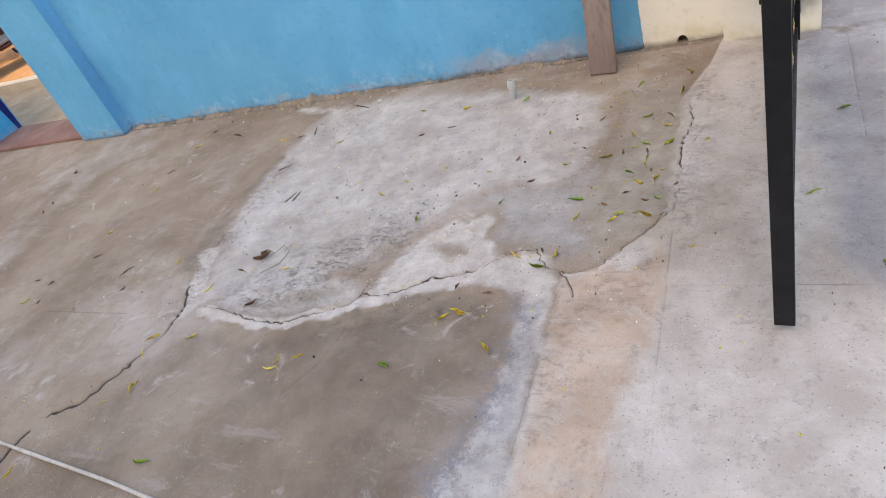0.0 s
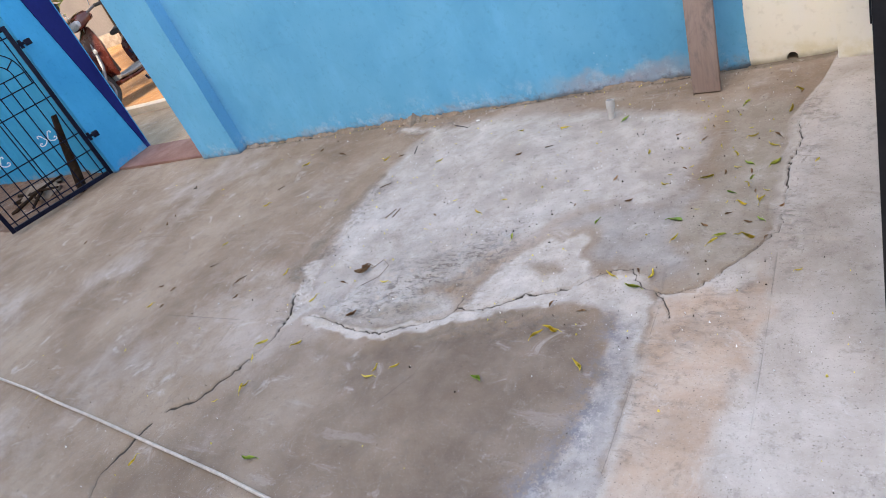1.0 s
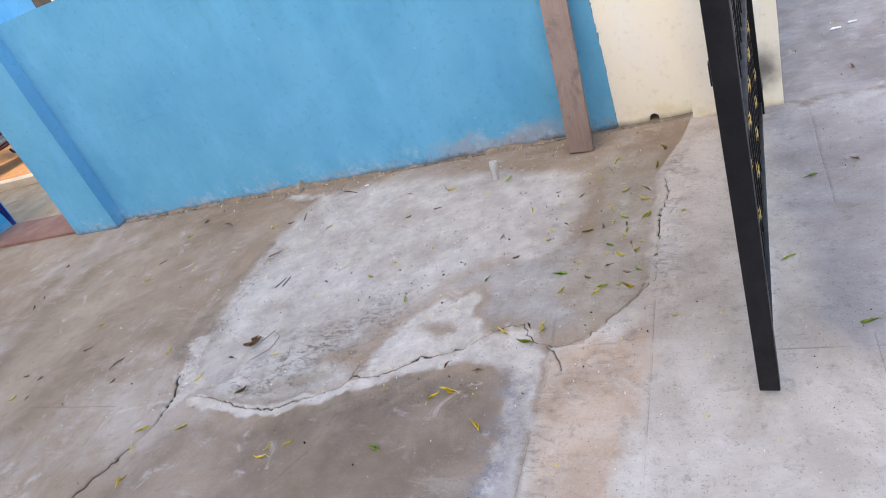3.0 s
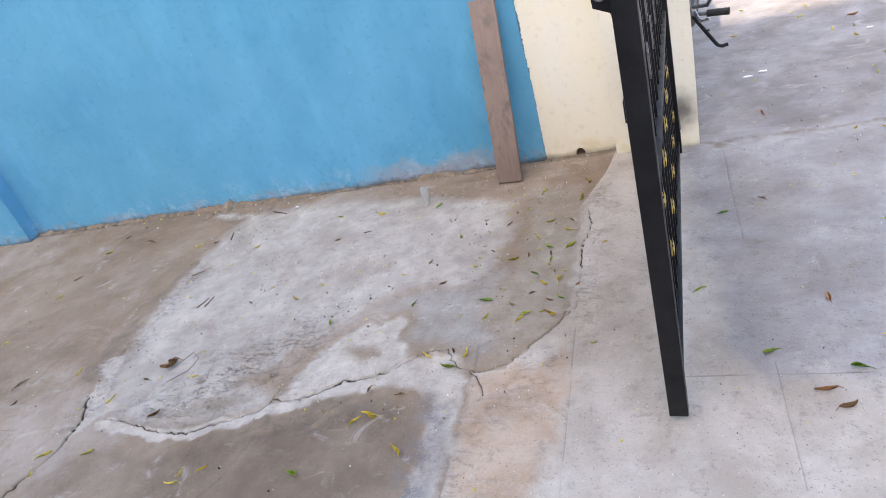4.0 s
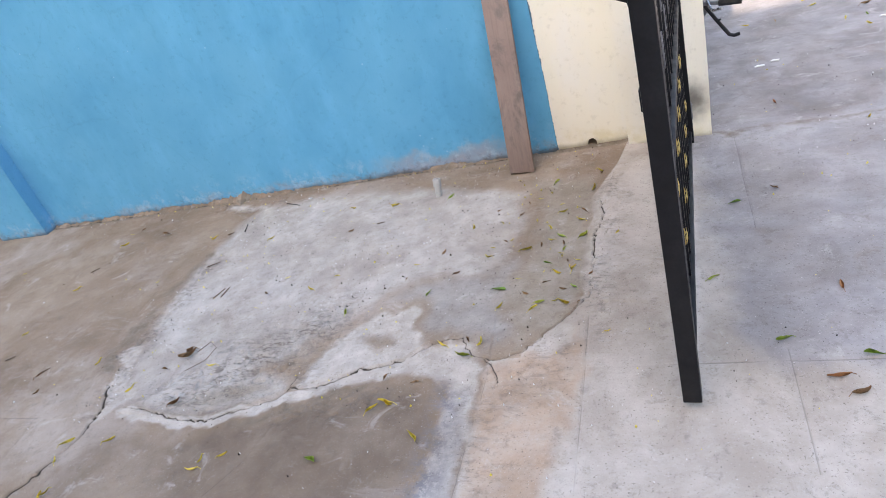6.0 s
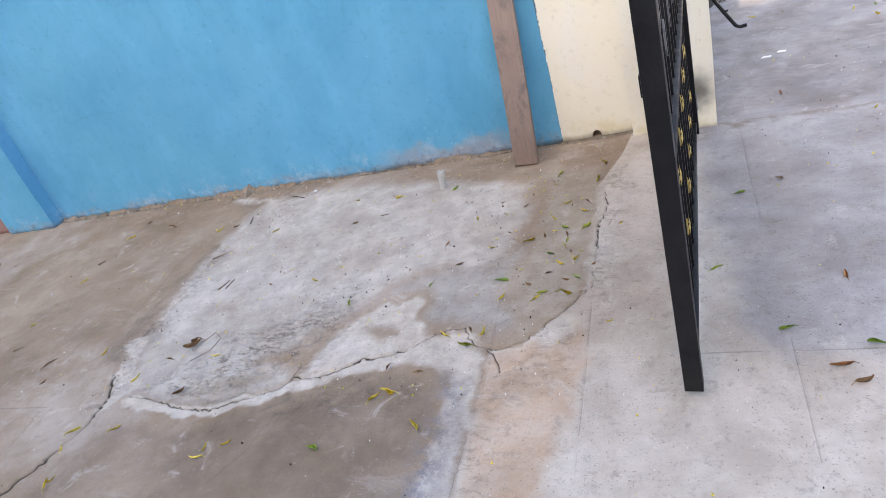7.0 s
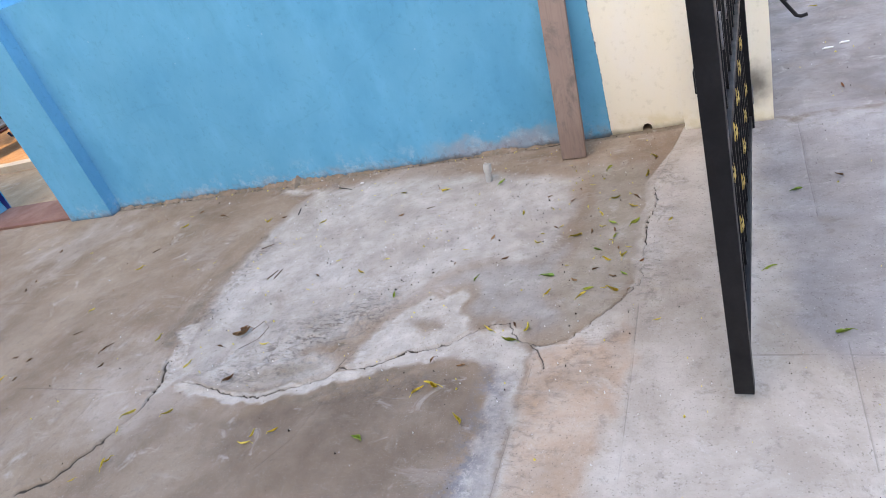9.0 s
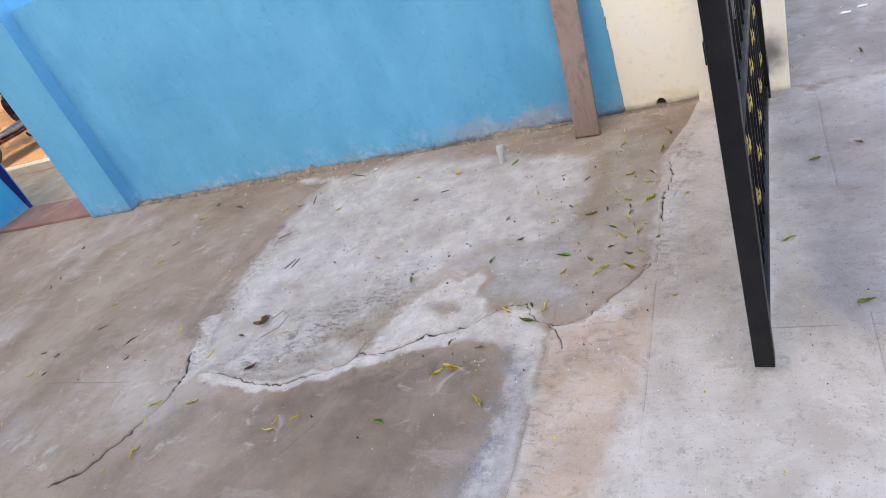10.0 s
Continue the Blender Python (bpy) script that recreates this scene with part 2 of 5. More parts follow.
def floor_material():
    """Old cement floor: brown cast, grey repair, lime-white edges, damp brown area, pink worn strip, cracks and grit."""
    k = Mat("old cement floor", 0.82)
    k.b.inputs["Specular IOR Level"].default_value = 0.3
    n1, n2 = k.noise(1.3, 6, 0.62), k.noise(4.5, 7, 0.65)
    c = k.mix(k.ramp(n1, 0.33, 0.66), (0.228, 0.175, 0.13), (0.285, 0.23, 0.18))
    c = k.mix(k.ramp(k.noise(2.3, 9, 0.68), 0.47, 0.66, 0, 0.55), c, (0.175, 0.132, 0.094))
    c = k.mix(k.ramp(k.noise(1.1, 8, 0.66), 0.48, 0.66, 0, 0.75), c, (0.36, 0.325, 0.30))

    def lay(c, mask, lo, hi, a, b, grain=4.0, edge=0.45):
        m = k.math("ADD", k.attr(mask), k.math("MULTIPLY", k.math("SUBTRACT", k.noise(grain, 9, 0.74), 0.5), edge * 1.25))
        return k.mix(k.ramp(m, lo, hi), c, k.mix(k.ramp(k.noise(grain * 1.7, 6, 0.65), 0.35, 0.68), a, b))

    c = lay(c, "slab", 0.3, 0.7, (0.40, 0.372, 0.345), (0.478, 0.455, 0.43), 3.0)
    # lilac skylight tint and the drive's shade, both put into the floor colour
    c = lay(c, "lilac_shade", 0.3, 0.9, (0.258, 0.258, 0.278), (0.342, 0.34, 0.362), 2.2, 0.8)
    c = lay(c, "outer_shade", 0.3, 0.8, (0.20, 0.197, 0.213), (0.285, 0.28, 0.30), 2.4, 0.5)
    c = lay(c, "cement", 0.2, 0.8, (0.342, 0.328, 0.314), (0.43, 0.415, 0.40), 5.0, 0.55)
    c = lay(c, "gutter", 0.2, 0.95, (0.255, 0.226, 0.188), (0.312, 0.282, 0.246), 5.0, 0.35)
    c = lay(c, "grey", 0.25, 0.9, (0.258, 0.246, 0.238), (0.325, 0.31, 0.30), 6.0, 0.5)
    c = lay(c, "damp", 0.2, 0.95, (0.158, 0.123, 0.095), (0.215, 0.174, 0.14), 3.2, 0.4)
    c = lay(c, "pink", 0.3, 0.8, (0.42, 0.325, 0.255), (0.435, 0.372, 0.322), 6.0, 0.6)
    c = lay(c, "lime", 0.3, 0.85, (0.395, 0.378, 0.36), (0.49, 0.472, 0.45), 9.0, 0.75)
    c = lay(c, "blue_stain", 0.32, 0.75, (0.345, 0.336, 0.335), (0.415, 0.404, 0.396), 8.0, 0.7)
    blot = k.math("MULTIPLY", k.attr("blot"), k.math("MULTIPLY", k.ramp(k.noise(9, 6, 0.7), 0.36, 0.54), k.ramp(k.noise(45, 6, 0.8), 0.36, 0.54)))
    c = k.mix(k.math("MULTIPLY", blot, 0.95), c, (0.17, 0.175, 0.20))
    # spalled skin: short slanting cracks and crumbled spots, their fine shading painted dark
    scuff = k.ramp(k.noise(34, 7, 0.75, (0.45, 1.5, 1), 0.4, 48), 0.50, 0.57)
    scuff = k.math("MULTIPLY", scuff, k.ramp(k.noise(7, 4, 0.6), 0.40, 0.56))
    flake = k.math("MULTIPLY", k.ramp(k.cells(13, wobble=0.05), 0.0, 0.035, 1, 0), k.ramp(k.noise(6, 5, 0.6), 0.5, 0.6))
    pit = k.math("MULTIPLY", k.attr("pitted"), k.math("MAXIMUM", scuff, flake))
    c = k.mix(k.math("MULTIPLY", pit, 0.85), c, (0.165, 0.147, 0.132))
    c = lay(c, "dirt_shade", 0.35, 0.8, (0.15, 0.125, 0.097), (0.21, 0.18, 0.148), 9.0, 0.7)
    c = lay(c, "apron", 0.4, 0.6, (0.30, 0.225, 0.15), (0.37, 0.29, 0.20), 3.0, 0.2)
    c = lay(c, "soil", 0.4, 0.6, (0.25, 0.125, 0.05), (0.32, 0.165, 0.068), 5.0, 0.3)
    c = lay(c, "bed", 0.4, 0.6, (0.10, 0.06, 0.04), (0.16, 0.098, 0.066), 6.0, 0.4)
    c = k.mix(1.0, c, k.mix(k.ramp(k.noise(2.7, 9, 0.66, None, 0.5), 0.34, 0.68), (0.88, 0.82, 0.765), (1.15, 1.125, 1.10)), "MULTIPLY")
    c = k.mix(k.ramp(k.noise(3.6, 9, 0.7, None, 0.9), 0.54, 0.70, 0, 0.36), c, (0.205, 0.155, 0.115))
    c = k.mix(k.ramp(k.noise(16, 7, 0.75), 0.54, 0.66, 0, 0.36), c, (0.15, 0.128, 0.108))
    c = k.mix(k.ramp(k.noise(42, 6, 0.75), 0.57, 0.68, 0, 0.26), c, (0.14, 0.12, 0.10))
    c = k.mix(k.ramp(k.noise(8, 7, 0.7, None, 0.8), 0.57, 0.70, 0, 0.30), c, (0.58, 0.565, 0.55))
    wipe = k.math("MULTIPLY", k.ramp(k.noise(9, 6, 0.7, (0.3, 1.6, 1), 0.5, 62), 0.56, 0.66), k.ramp(k.noise(1.7, 3), 0.45, 0.6))
    c = k.mix(k.math("MULTIPLY", wipe, 0.16), c, (0.52, 0.50, 0.48))
    c = k.mix(k.ramp(k.noise(130, 3, 0.6), 0.61, 0.68, 0, 0.42), c, (0.09, 0.077, 0.065))
    c = k.mix(k.ramp(k.noise(210, 2, 0.6), 0.63, 0.69, 0, 0.3), c, (0.58, 0.56, 0.54))
    holes = k.math("MAXIMUM", k.specks(34, 0.10, 0.22), k.specks(70, 0.2, 0.10))
    c = k.mix(k.math("MULTIPLY", holes, 0.5), c, (0.085, 0.072, 0.06))
    c = k.mix(k.math("MULTIPLY", k.specks(47, 0.13, 0.05), 0.6), c, (0.60, 0.58, 0.56))
    c = k.mix(k.ramp(k.attr("crack"), 0.25, 0.85), c, (0.045, 0.037, 0.03))
    k.bump(k.noise(11, 6, 0.65), 0.28, 0.012)
    k.bump(k.noise(28, 5, 0.7), 0.35, 0.006)
    k.bump(k.noise(80, 4, 0.7), 0.5, 0.003)
    k.bump(k.math("SUBTRACT", 1.0, k.math("MAXIMUM", holes, pit)), 0.6, 0.004)
    return k.done(c, k.ramp(n2, 0.3, 0.7, 0.72, 0.9))


FLOOR = floor_material()


# ---- mesh helpers ----
def finish(name, bm, material, smooth=0.6):
    bmesh.ops.recalc_face_normals(bm, faces=bm.faces[:])
    mesh = bpy.data.meshes.new(name)
    bm.to_mesh(mesh)
    bm.free()
    mesh.materials.append(material)
    if smooth:
        mesh.shade_smooth()
        mesh.set_sharp_from_angle(angle=smooth)
    return mesh


def part(name, bm, material, parent, label="", smooth=0.6):
    ob = new(name, finish(name, bm, material, smooth) if isinstance(bm, bmesh.types.BMesh) else bm)
    ob.parent = parent
    return tagged(ob, label)


def thing(name, m, label, category, group="", kind=""):
    ob = new(name)
    ob.matrix_world = m
    ob.empty_display_size = 0.1
    return tagged(ob, label, category, group, kind)


def box(lo, hi, bevel=0.0, bm=None, seg=2):
    bm = bm or bmesh.new()
    c = [(a + b) / 2 for a, b in zip(lo, hi)]
    s = [b - a for a, b in zip(lo, hi)]
    made = bmesh.ops.create_cube(bm, size=1.0, matrix=Matrix.LocRotScale(c, None, s))
    if bevel:
        edges = list({e for v in made["verts"] for e in v.link_edges})
        bmesh.ops.bevel(bm, geom=edges, offset=bevel, segments=seg, affect="EDGES", profile=0.5)
    return bm


def tube(points, radius, bm=None, sides=10, caps=True, taper=None):
    """A round bar along points; taper gives the end's share of the radius."""
    bm = bm or bmesh.new()
    pts = [Vector(p) for p in points]
    rings, side = [], None
    for i, p in enumerate(pts):
        way = (pts[min(i + 1, len(pts) - 1)] - pts[max(i - 1, 0)]).normalized()
        if side is None:
            side = way.cross(Vector((0, 0, 1)) if abs(way.z) < 0.9 else Vector((1, 0, 0))).normalized()
        side = (side - way * side.dot(way)).normalized()
        up = way.cross(side)
        r = radius * (1 + ((taper or 1) - 1) * i / (len(pts) - 1))
        rings.append([bm.verts.new(p + (side * math.cos(a) + up * math.sin(a)) * r) for a in [2 * math.pi * j / sides for j in range(sides)]])
    for a, b in zip(rings, rings[1:]):
        for j in range(sides):
            bm.faces.new((a[j], a[(j + 1) % sides], b[(j + 1) % sides], b[j]))
    if caps:
        bm.faces.new(rings[0]), bm.faces.new(rings[-1][::-1])
    return bm


def lathe(profile, bm=None, sides=32, m=Matrix()):
    """A turned shape from (radius, height) pairs."""
    bm = bm or bmesh.new()
    rings = []
    for r, z in profile:
        rings.append([bm.verts.new(m @ Vector((r * math.cos(2 * math.pi * j / sides), r * math.sin(2 * math.pi * j / sides), z))) for j in range(sides)])
    for a, b in zip(rings, rings[1:]):
        for j in range(sides):
            bm.faces.new((a[j], a[(j + 1) % sides], b[(j + 1) % sides], b[j]))
    return bm


def prism(outline, lo, hi, axis=1, bm=None, bevel=0.0):
    """An outline pushed along an axis. axis 0: outline in y, z; 1: in x, z; 2: in x, y."""
    bm = bm or bmesh.new()

    def put(p, d):
        v = list(p)
        v.insert(axis, d)
        return bm.verts.new(v)

    a, b = [put(p, lo) for p in outline], [put(p, hi) for p in outline]
    n = len(outline)
    faces = [bm.faces.new(a), bm.faces.new(b[::-1])]
    for i in range(n):
        faces.append(bm.faces.new((a[i], b[i], b[(i + 1) % n], a[(i + 1) % n])))
    if bevel:
        bmesh.ops.bevel(bm, geom=list({e for f in faces for e in f.edges}), offset=bevel, segments=2, affect="EDGES", profile=0.5)
    return bm


def loft(sections, bm=None):
    """A closed skin through rings of equal length, capped at both ends."""
    bm = bm or bmesh.new()
    rings = [[bm.verts.new(p) for p in s] for s in sections]
    for a, b in zip(rings, rings[1:]):
        for j in range(len(a)):
            bm.faces.new((a[j], a[(j + 1) % len(a)], b[(j + 1) % len(a)], b[j]))
    bm.faces.new(rings[0]), bm.faces.new(rings[-1][::-1])
    return bm


def rough_wall(lo, hi, step=0.12, amount=0.006, bm=None, seed=0.0):
    """A plastered wall block whose front, back and edges are slightly uneven."""
    bm = box(lo, hi, 0.0, bm)
    span = [b - a for a, b in zip(lo, hi)]
    for axis in range(3):
        for i in range(1, max(int(span[axis] / step), 1)):
            plane = [0, 0, 0]
            plane[axis] = lo[axis] + span[axis] * i / int(span[axis] / step)
            no = [0, 0, 0]
            no[axis] = 1
            bmesh.ops.bisect_plane(bm, geom=bm.verts[:] + bm.edges[:] + bm.faces[:], plane_co=plane, plane_no=no)
    for v in bm.verts:
        if v.co.z > 0.001:
            v.co += Vector(noise.noise_vector(v.co * 2.3 + Vector((seed, 0, 0)))) * amount
    return bm


# ---- floor ----
def lines(*runs):
    out = []
    for a, b, step in runs:
        out += list(np.arange(a, b, step))
    return np.array(out + [runs[-1][1]])


def value_noise(x, y, scale, seed, octaves=4):
    rng = np.random.RandomState(seed)
    total, amp, norm = np.zeros_like(x), 1.0, 0.0
    for o in range(octaves):
        table = rng.rand(64, 64)
        u, v = x * scale * 2 ** o + 1000, y * scale * 2 ** o + 1000
        i, j = np.floor(u).astype(int), np.floor(v).astype(int)
        f, g = u - i, v - j
        f, g = f * f * (3 - 2 * f), g * g * (3 - 2 * g)
        a, b = table[i % 64, j % 64], table[(i + 1) % 64, j % 64]
        c, d = table[i % 64, (j + 1) % 64], table[(i + 1) % 64, (j + 1) % 64]
        total += amp * ((a * (1 - f) + b * f) * (1 - g) + (c * (1 - f) + d * f) * g)
        norm += amp
        amp *= 0.5
    return total / norm - 0.5


def to_line(x, y, pts):
    """Distance to an open line, with the share of its length at the foot."""
    best = np.full_like(x, 1e9)
    for (ax, ay), (bx, by) in zip(pts, pts[1:]):
        dx, dy = bx - ax, by - ay
        t = np.clip(((x - ax) * dx + (y - ay) * dy) / (dx * dx + dy * dy + 1e-12), 0, 1)
        best = np.minimum(best, np.hypot(x - ax - t * dx, y - ay - t * dy))
    return best


def inside(x, y, pts):
    """Signed distance to a closed outline, positive within."""
    d = to_line(x, y, list(pts) + [pts[0]])
    odd = np.zeros(x.shape, bool)
    for (ax, ay), (bx, by) in zip(pts, list(pts[1:]) + [pts[0]]):
        odd ^= ((ay > y) != (by > y)) & (x < (bx - ax) * (y - ay) / (by - ay + 1e-12) + ax)
    return np.where(odd, d, -d)


def jagged(pts, amount, seed, step=0.025):
    """The same line broken into short crooked pieces."""
    rng = random.Random(seed)
    out = []
    for (ax, ay), (bx, by) in zip(pts, pts[1:]):
        n = max(int(math.hypot(bx - ax, by - ay) / step), 1)
        for i in range(n):
            k = i / n
            out.append((ax + (bx - ax) * k + rng.uniform(-amount, amount), ay + (by - ay) * k + rng.uniform(-amount, amount)))
    return out + [pts[-1]]


MAIN_CRACK = [(-1.88, 1.672), (-1.76, 1.656), (-1.59, 1.61), (-1.435, 1.595), (-1.352, 1.635), (-1.265, 1.669), (-1.193, 1.702), (-1.151, 1.75), (-1.043, 1.755), (-0.985, 1.785), (-0.893, 1.835), (-0.814, 1.846), (-0.729, 1.877)]
BRANCH = [(-1.151, 1.75), (-1.146, 1.799), (-1.125, 1.839)]
RIGHT_CRACK = [(-0.71, 1.90), (-0.65, 1.95), (-0.589, 1.969), (-0.532, 1.974), (-0.482, 1.885), (-0.426, 1.865), (-0.393, 1.858)]
SMALL_CRACK = [(-0.425, 1.862), (-0.377, 1.802), (-0.36, 1.746)]
SLAB_EDGE = [(-0.393, 1.856), (-0.30, 1.889), (-0.201, 2.015), (-0.107, 2.138), (-0.083, 2.165), (-0.087, 2.378), (-0.09, 2.571), (-0.058, 2.724), (-0.089, 2.85)]
RAMP_EDGE = [(-0.089, 2.85), (-0.034, 3.10), (0.034, 3.46)]
LEFT_CRACK = [(-2.071, 1.805), (-2.023, 1.724), (-1.995, 1.613), (-1.994, 1.536), (-2.014, 1.445), (-2.044, 1.349), (-2.09, 1.25), (-2.135, 1.168), (-2.25, 1.10)]
LOW_CRACK = [(-2.28, 1.027), (-2.292, 0.916), (-2.309, 0.779), (-2.236, 0.662), (-2.232, 0.58), (-2.26, 0.3)]
FOOT_CRACKS = ([(-4.0, 3.448), (-3.3, 3.445), (-2.55, 3.44)], [(-2.45, 3.40), (-2.3, 3.44), (-1.6, 3.452), (-0.6, 3.45), (-0.35, 3.455)])
HAIR_CRACKS = ([(-2.33, 1.63), (-2.31, 1.53), (-2.3, 1.42)], [(-4.38, 1.85), (-4.38, 1.5), (-4.34, 1.18), (-4.36, 0.85)], [(-2.324, 2.494), (-2.32, 2.325)], [(-1.25, 1.28), (-1.17, 1.42), (-1.13, 1.62)],
               [(-1.589, 1.765), (-1.477, 1.839), (-1.453, 1.938)], [(-1.463, 1.898), (-1.39, 1.976), (-1.299, 2.056)], [(-1.275, 2.076), (-1.177, 2.112)], [(-1.246, 1.83), (-1.156, 1.963)], [(-2.169, 2.367), (-2.171, 2.556), (-2.16, 2.761)])
JOINTS = ([(0.507, 1.40), (0.505, 1.84)], [(-0.075, 1.80), (0.52, 1.795)], [(0.505, 1.79), (2.2, 1.785)], [(1.06, 1.79), (1.066, 2.8)], [(-0.60, 1.555), (-0.075, 1.55)],
          [(-4.6, 2.33), (-2.88, 2.31)], [(-2.9, 1.63), (-2.3, 1.63)], [(0.614, 3.55), (0.69, 4.6)], [(0.975, 3.6), (1.06, 4.5)], [(1.38, 3.6), (1.48, 5.4)])
GROOVES = ([(-0.418, 0.2), (-0.412, 1.4), (-0.40, 1.84)], [(-0.075, 0.2), (-0.08, 1.75), (-0.086, 2.06)], [(0.499, 2.5), (0.506, 3.3)])


def build_floor():
    gx = lines((-400, -60, 40), (-60, -12, 3), (-12, -5, 0.06), (-5, -4.42, 0.022), (-4.42, -4.30, 0.005), (-4.30, -2.45, 0.018), (-2.45, -2.1, 0.006), (-2.1, 0.12, 0.0042), (0.12, 0.49, 0.02), (0.49, 0.522, 0.005), (0.522, 0.69, 0.022), (0.69, 0.712, 0.0045), (0.712, 1.03, 0.022), (1.03, 1.052, 0.0045), (1.052, 1.51, 0.022), (1.51, 1.532, 0.0045), (1.532, 2.2, 0.022), (2.2, 12, 0.5), (12, 60, 6), (60, 400, 40))
    gy = lines((-400, -60, 40), (-60, -8, 4), (-8, 0.25, 0.15), (0.25, 0.6, 0.02), (0.6, 1.4, 0.006), (1.4, 2.3, 0.0042), (2.3, 3.5, 0.0055), (3.5, 6.2, 0.03), (6.2, 12, 0.4), (12, 60, 6), (60, 400, 40))
    x, y = [a.ravel() for a in np.meshgrid(gx, gy, indexing="ij")]
    z = np.zeros_like(x)
    near = (x > -13) & (x < 4) & (y > -1) & (y < 8)
    px, py = x[near], y[near]
    wob = value_noise(px, py, 3.0, 3), value_noise(px, py, 3.0, 4)
    fine = value_noise(px, py, 14.0, 5), value_noise(px, py, 14.0, 6)
    qx, qy = px + wob[0] * 0.13 + fine[0] * 0.06, py + wob[1] * 0.13 + fine[1] * 0.06
    masks = {}

    def soft(d, width):
        return np.clip(d / width + 0.5, 0, 1)

    masks["cement"] = soft(inside(qx, qy, [(-2.02, 1.76), (-2.08, 2.06), (-2.13, 2.27), (-2.17, 2.47), (-2.16, 2.76), (-2.15, 3.06), (-2.08, 3.24), (-1.76, 3.32), (-0.97, 3.2), (-0.46, 3.06), (-0.42, 2.7), (-0.45, 2.5), (-0.52, 2.35), (-0.78, 2.38), (-0.95, 2.3), (-1.1, 2.1), (-1.2, 1.98), (-1.36, 1.87), (-1.16, 1.8), (-1.15, 1.73), (-1.4, 1.62), (-1.85, 1.68)]), 0.19)
    patch = [(-1.13, 1.77), (-1.09, 1.89), (-1.03, 2.04), (-0.9, 2.17), (-0.75, 2.175), (-0.66, 2.01), (-0.54, 1.975), (-0.476, 1.885), (-0.41, 1.84), (-0.405, 1.5), (-0.44, 1.5), (-0.48, 1.68), (-0.58, 1.75), (-0.70, 1.825), (-0.85, 1.80), (-1.02, 1.755)]
    masks["lime"] = np.maximum(np.maximum(
        soft(0.045 - to_line(qx, qy, [(-2.10, 2.0), (-2.07, 1.82), (-2.0, 1.66), (-1.95, 1.76)]), 0.06),
        soft(0.032 - to_line(qx, qy, [(-1.9, 1.65), (-1.62, 1.605), (-1.41, 1.572), (-1.25, 1.64), (-1.10, 1.725), (-0.8, 1.83)]), 0.04)),
        np.maximum(soft(inside(qx, qy, patch), 0.08), 0.55 * soft(0.03 - to_line(qx, qy, [(-2.3, 1.615), (-2.04, 1.68)]), 0.07)))
    masks["lime"] = np.maximum(masks["lime"], 0.8 * soft(0.05 - to_line(qx, qy, [(-0.045, 2.1), (-0.035, 2.35), (-0.03, 2.65)]), 0.06))
    spot = soft(inside(qx, qy, [(-0.95, 2.01), (-0.815, 2.05), (-0.755, 1.98), (-0.88, 1.945)]), 0.09)
    masks["lime"] *= 1 - 0.75 * spot
    masks["damp"] = soft(inside(qx, qy, [(-1.95, 1.56), (-1.42, 1.52), (-1.1, 1.64), (-0.76, 1.76), (-0.62, 1.72), (-0.55, 1.6), (-0.58, 1.45), (-0.62, 1.2), (-0.68, 0.9), (-0.75, 0.2), (-2.3, 0.2), (-2.15, 1.0), (-2.0, 1.3)]), 0.16)
    masks["damp"] *= 0.55 + 0.45 * soft(0.20 - to_line(qx, qy, [(-1.3, 1.5), (-1.0, 1.6), (-0.75, 1.64), (-0.66, 1.4), (-0.75, 1.0)]), 0.3)
    masks["blue_stain"] = soft(inside(qx, qy, [(-0.54, 1.72), (-0.45, 1.74), (-0.425, 1.5), (-0.43, 0.2), (-0.66, 0.2), (-0.58, 1.2), (-0.52, 1.5)]), 0.14)
    masks["blot"] = soft(inside(qx, qy, [(-0.58, 1.75), (-0.47, 1.69), (-0.47, 1.53), (-0.50, 1.2), (-0.58, 0.9), (-0.66, 0.9), (-0.6, 1.3), (-0.56, 1.58)]), 0.1)
    masks["pitted"] = soft(inside(qx, qy, [(-1.85, 1.72), (-1.4, 1.65), (-1.12, 1.8), (-1.0, 2.15), (-1.15, 2.25), (-1.5, 2.05)]), 0.2)
    masks["pitted"] = np.maximum(masks["pitted"], 0.8 * soft(0.05 - to_line(qx, qy, [(-2.05, 1.66), (-2.08, 1.85), (-2.12, 2.0)]), 0.08))
    masks["pitted"] = np.maximum(masks["pitted"], 0.8 * soft(0.06 - to_line(qx, qy, [(-1.1, 1.62), (-0.95, 1.68), (-0.85, 1.68)]), 0.1))
    masks["pitted"] = np.maximum(masks["pitted"], 0.8 * soft(0.06 - to_line(qx, qy, [(-2.1, 2.0), (-2.12, 2.4), (-2.1, 2.7)]), 0.1))
    masks["pitted"] = np.maximum(masks["pitted"], 0.6 * soft(0.05 - to_line(qx, qy, [(-0.06, 2.1), (-0.05, 2.5), (-0.02, 3.0)]), 0.1))
    masks["pitted"] = np.maximum(masks["pitted"], 0.45 * soft(0.07 - to_line(qx, qy, [(-0.38, 1.2), (-0.36, 1.6), (-0.22, 1.86)]), 0.12))
    masks["pitted"] = np.maximum(masks["pitted"], 0.9 * soft(0.05 - to_line(qx, qy, [(-2.5, 3.38), (-2.25, 3.33), (-1.95, 3.3)]), 0.08))
    masks["lime"] = np.maximum(masks["lime"], 0.7 * soft(0.05 - to_line(qx, qy, [(-2.4, 3.36), (-2.1, 3.3), (-1.98, 3.15)]), 0.08))
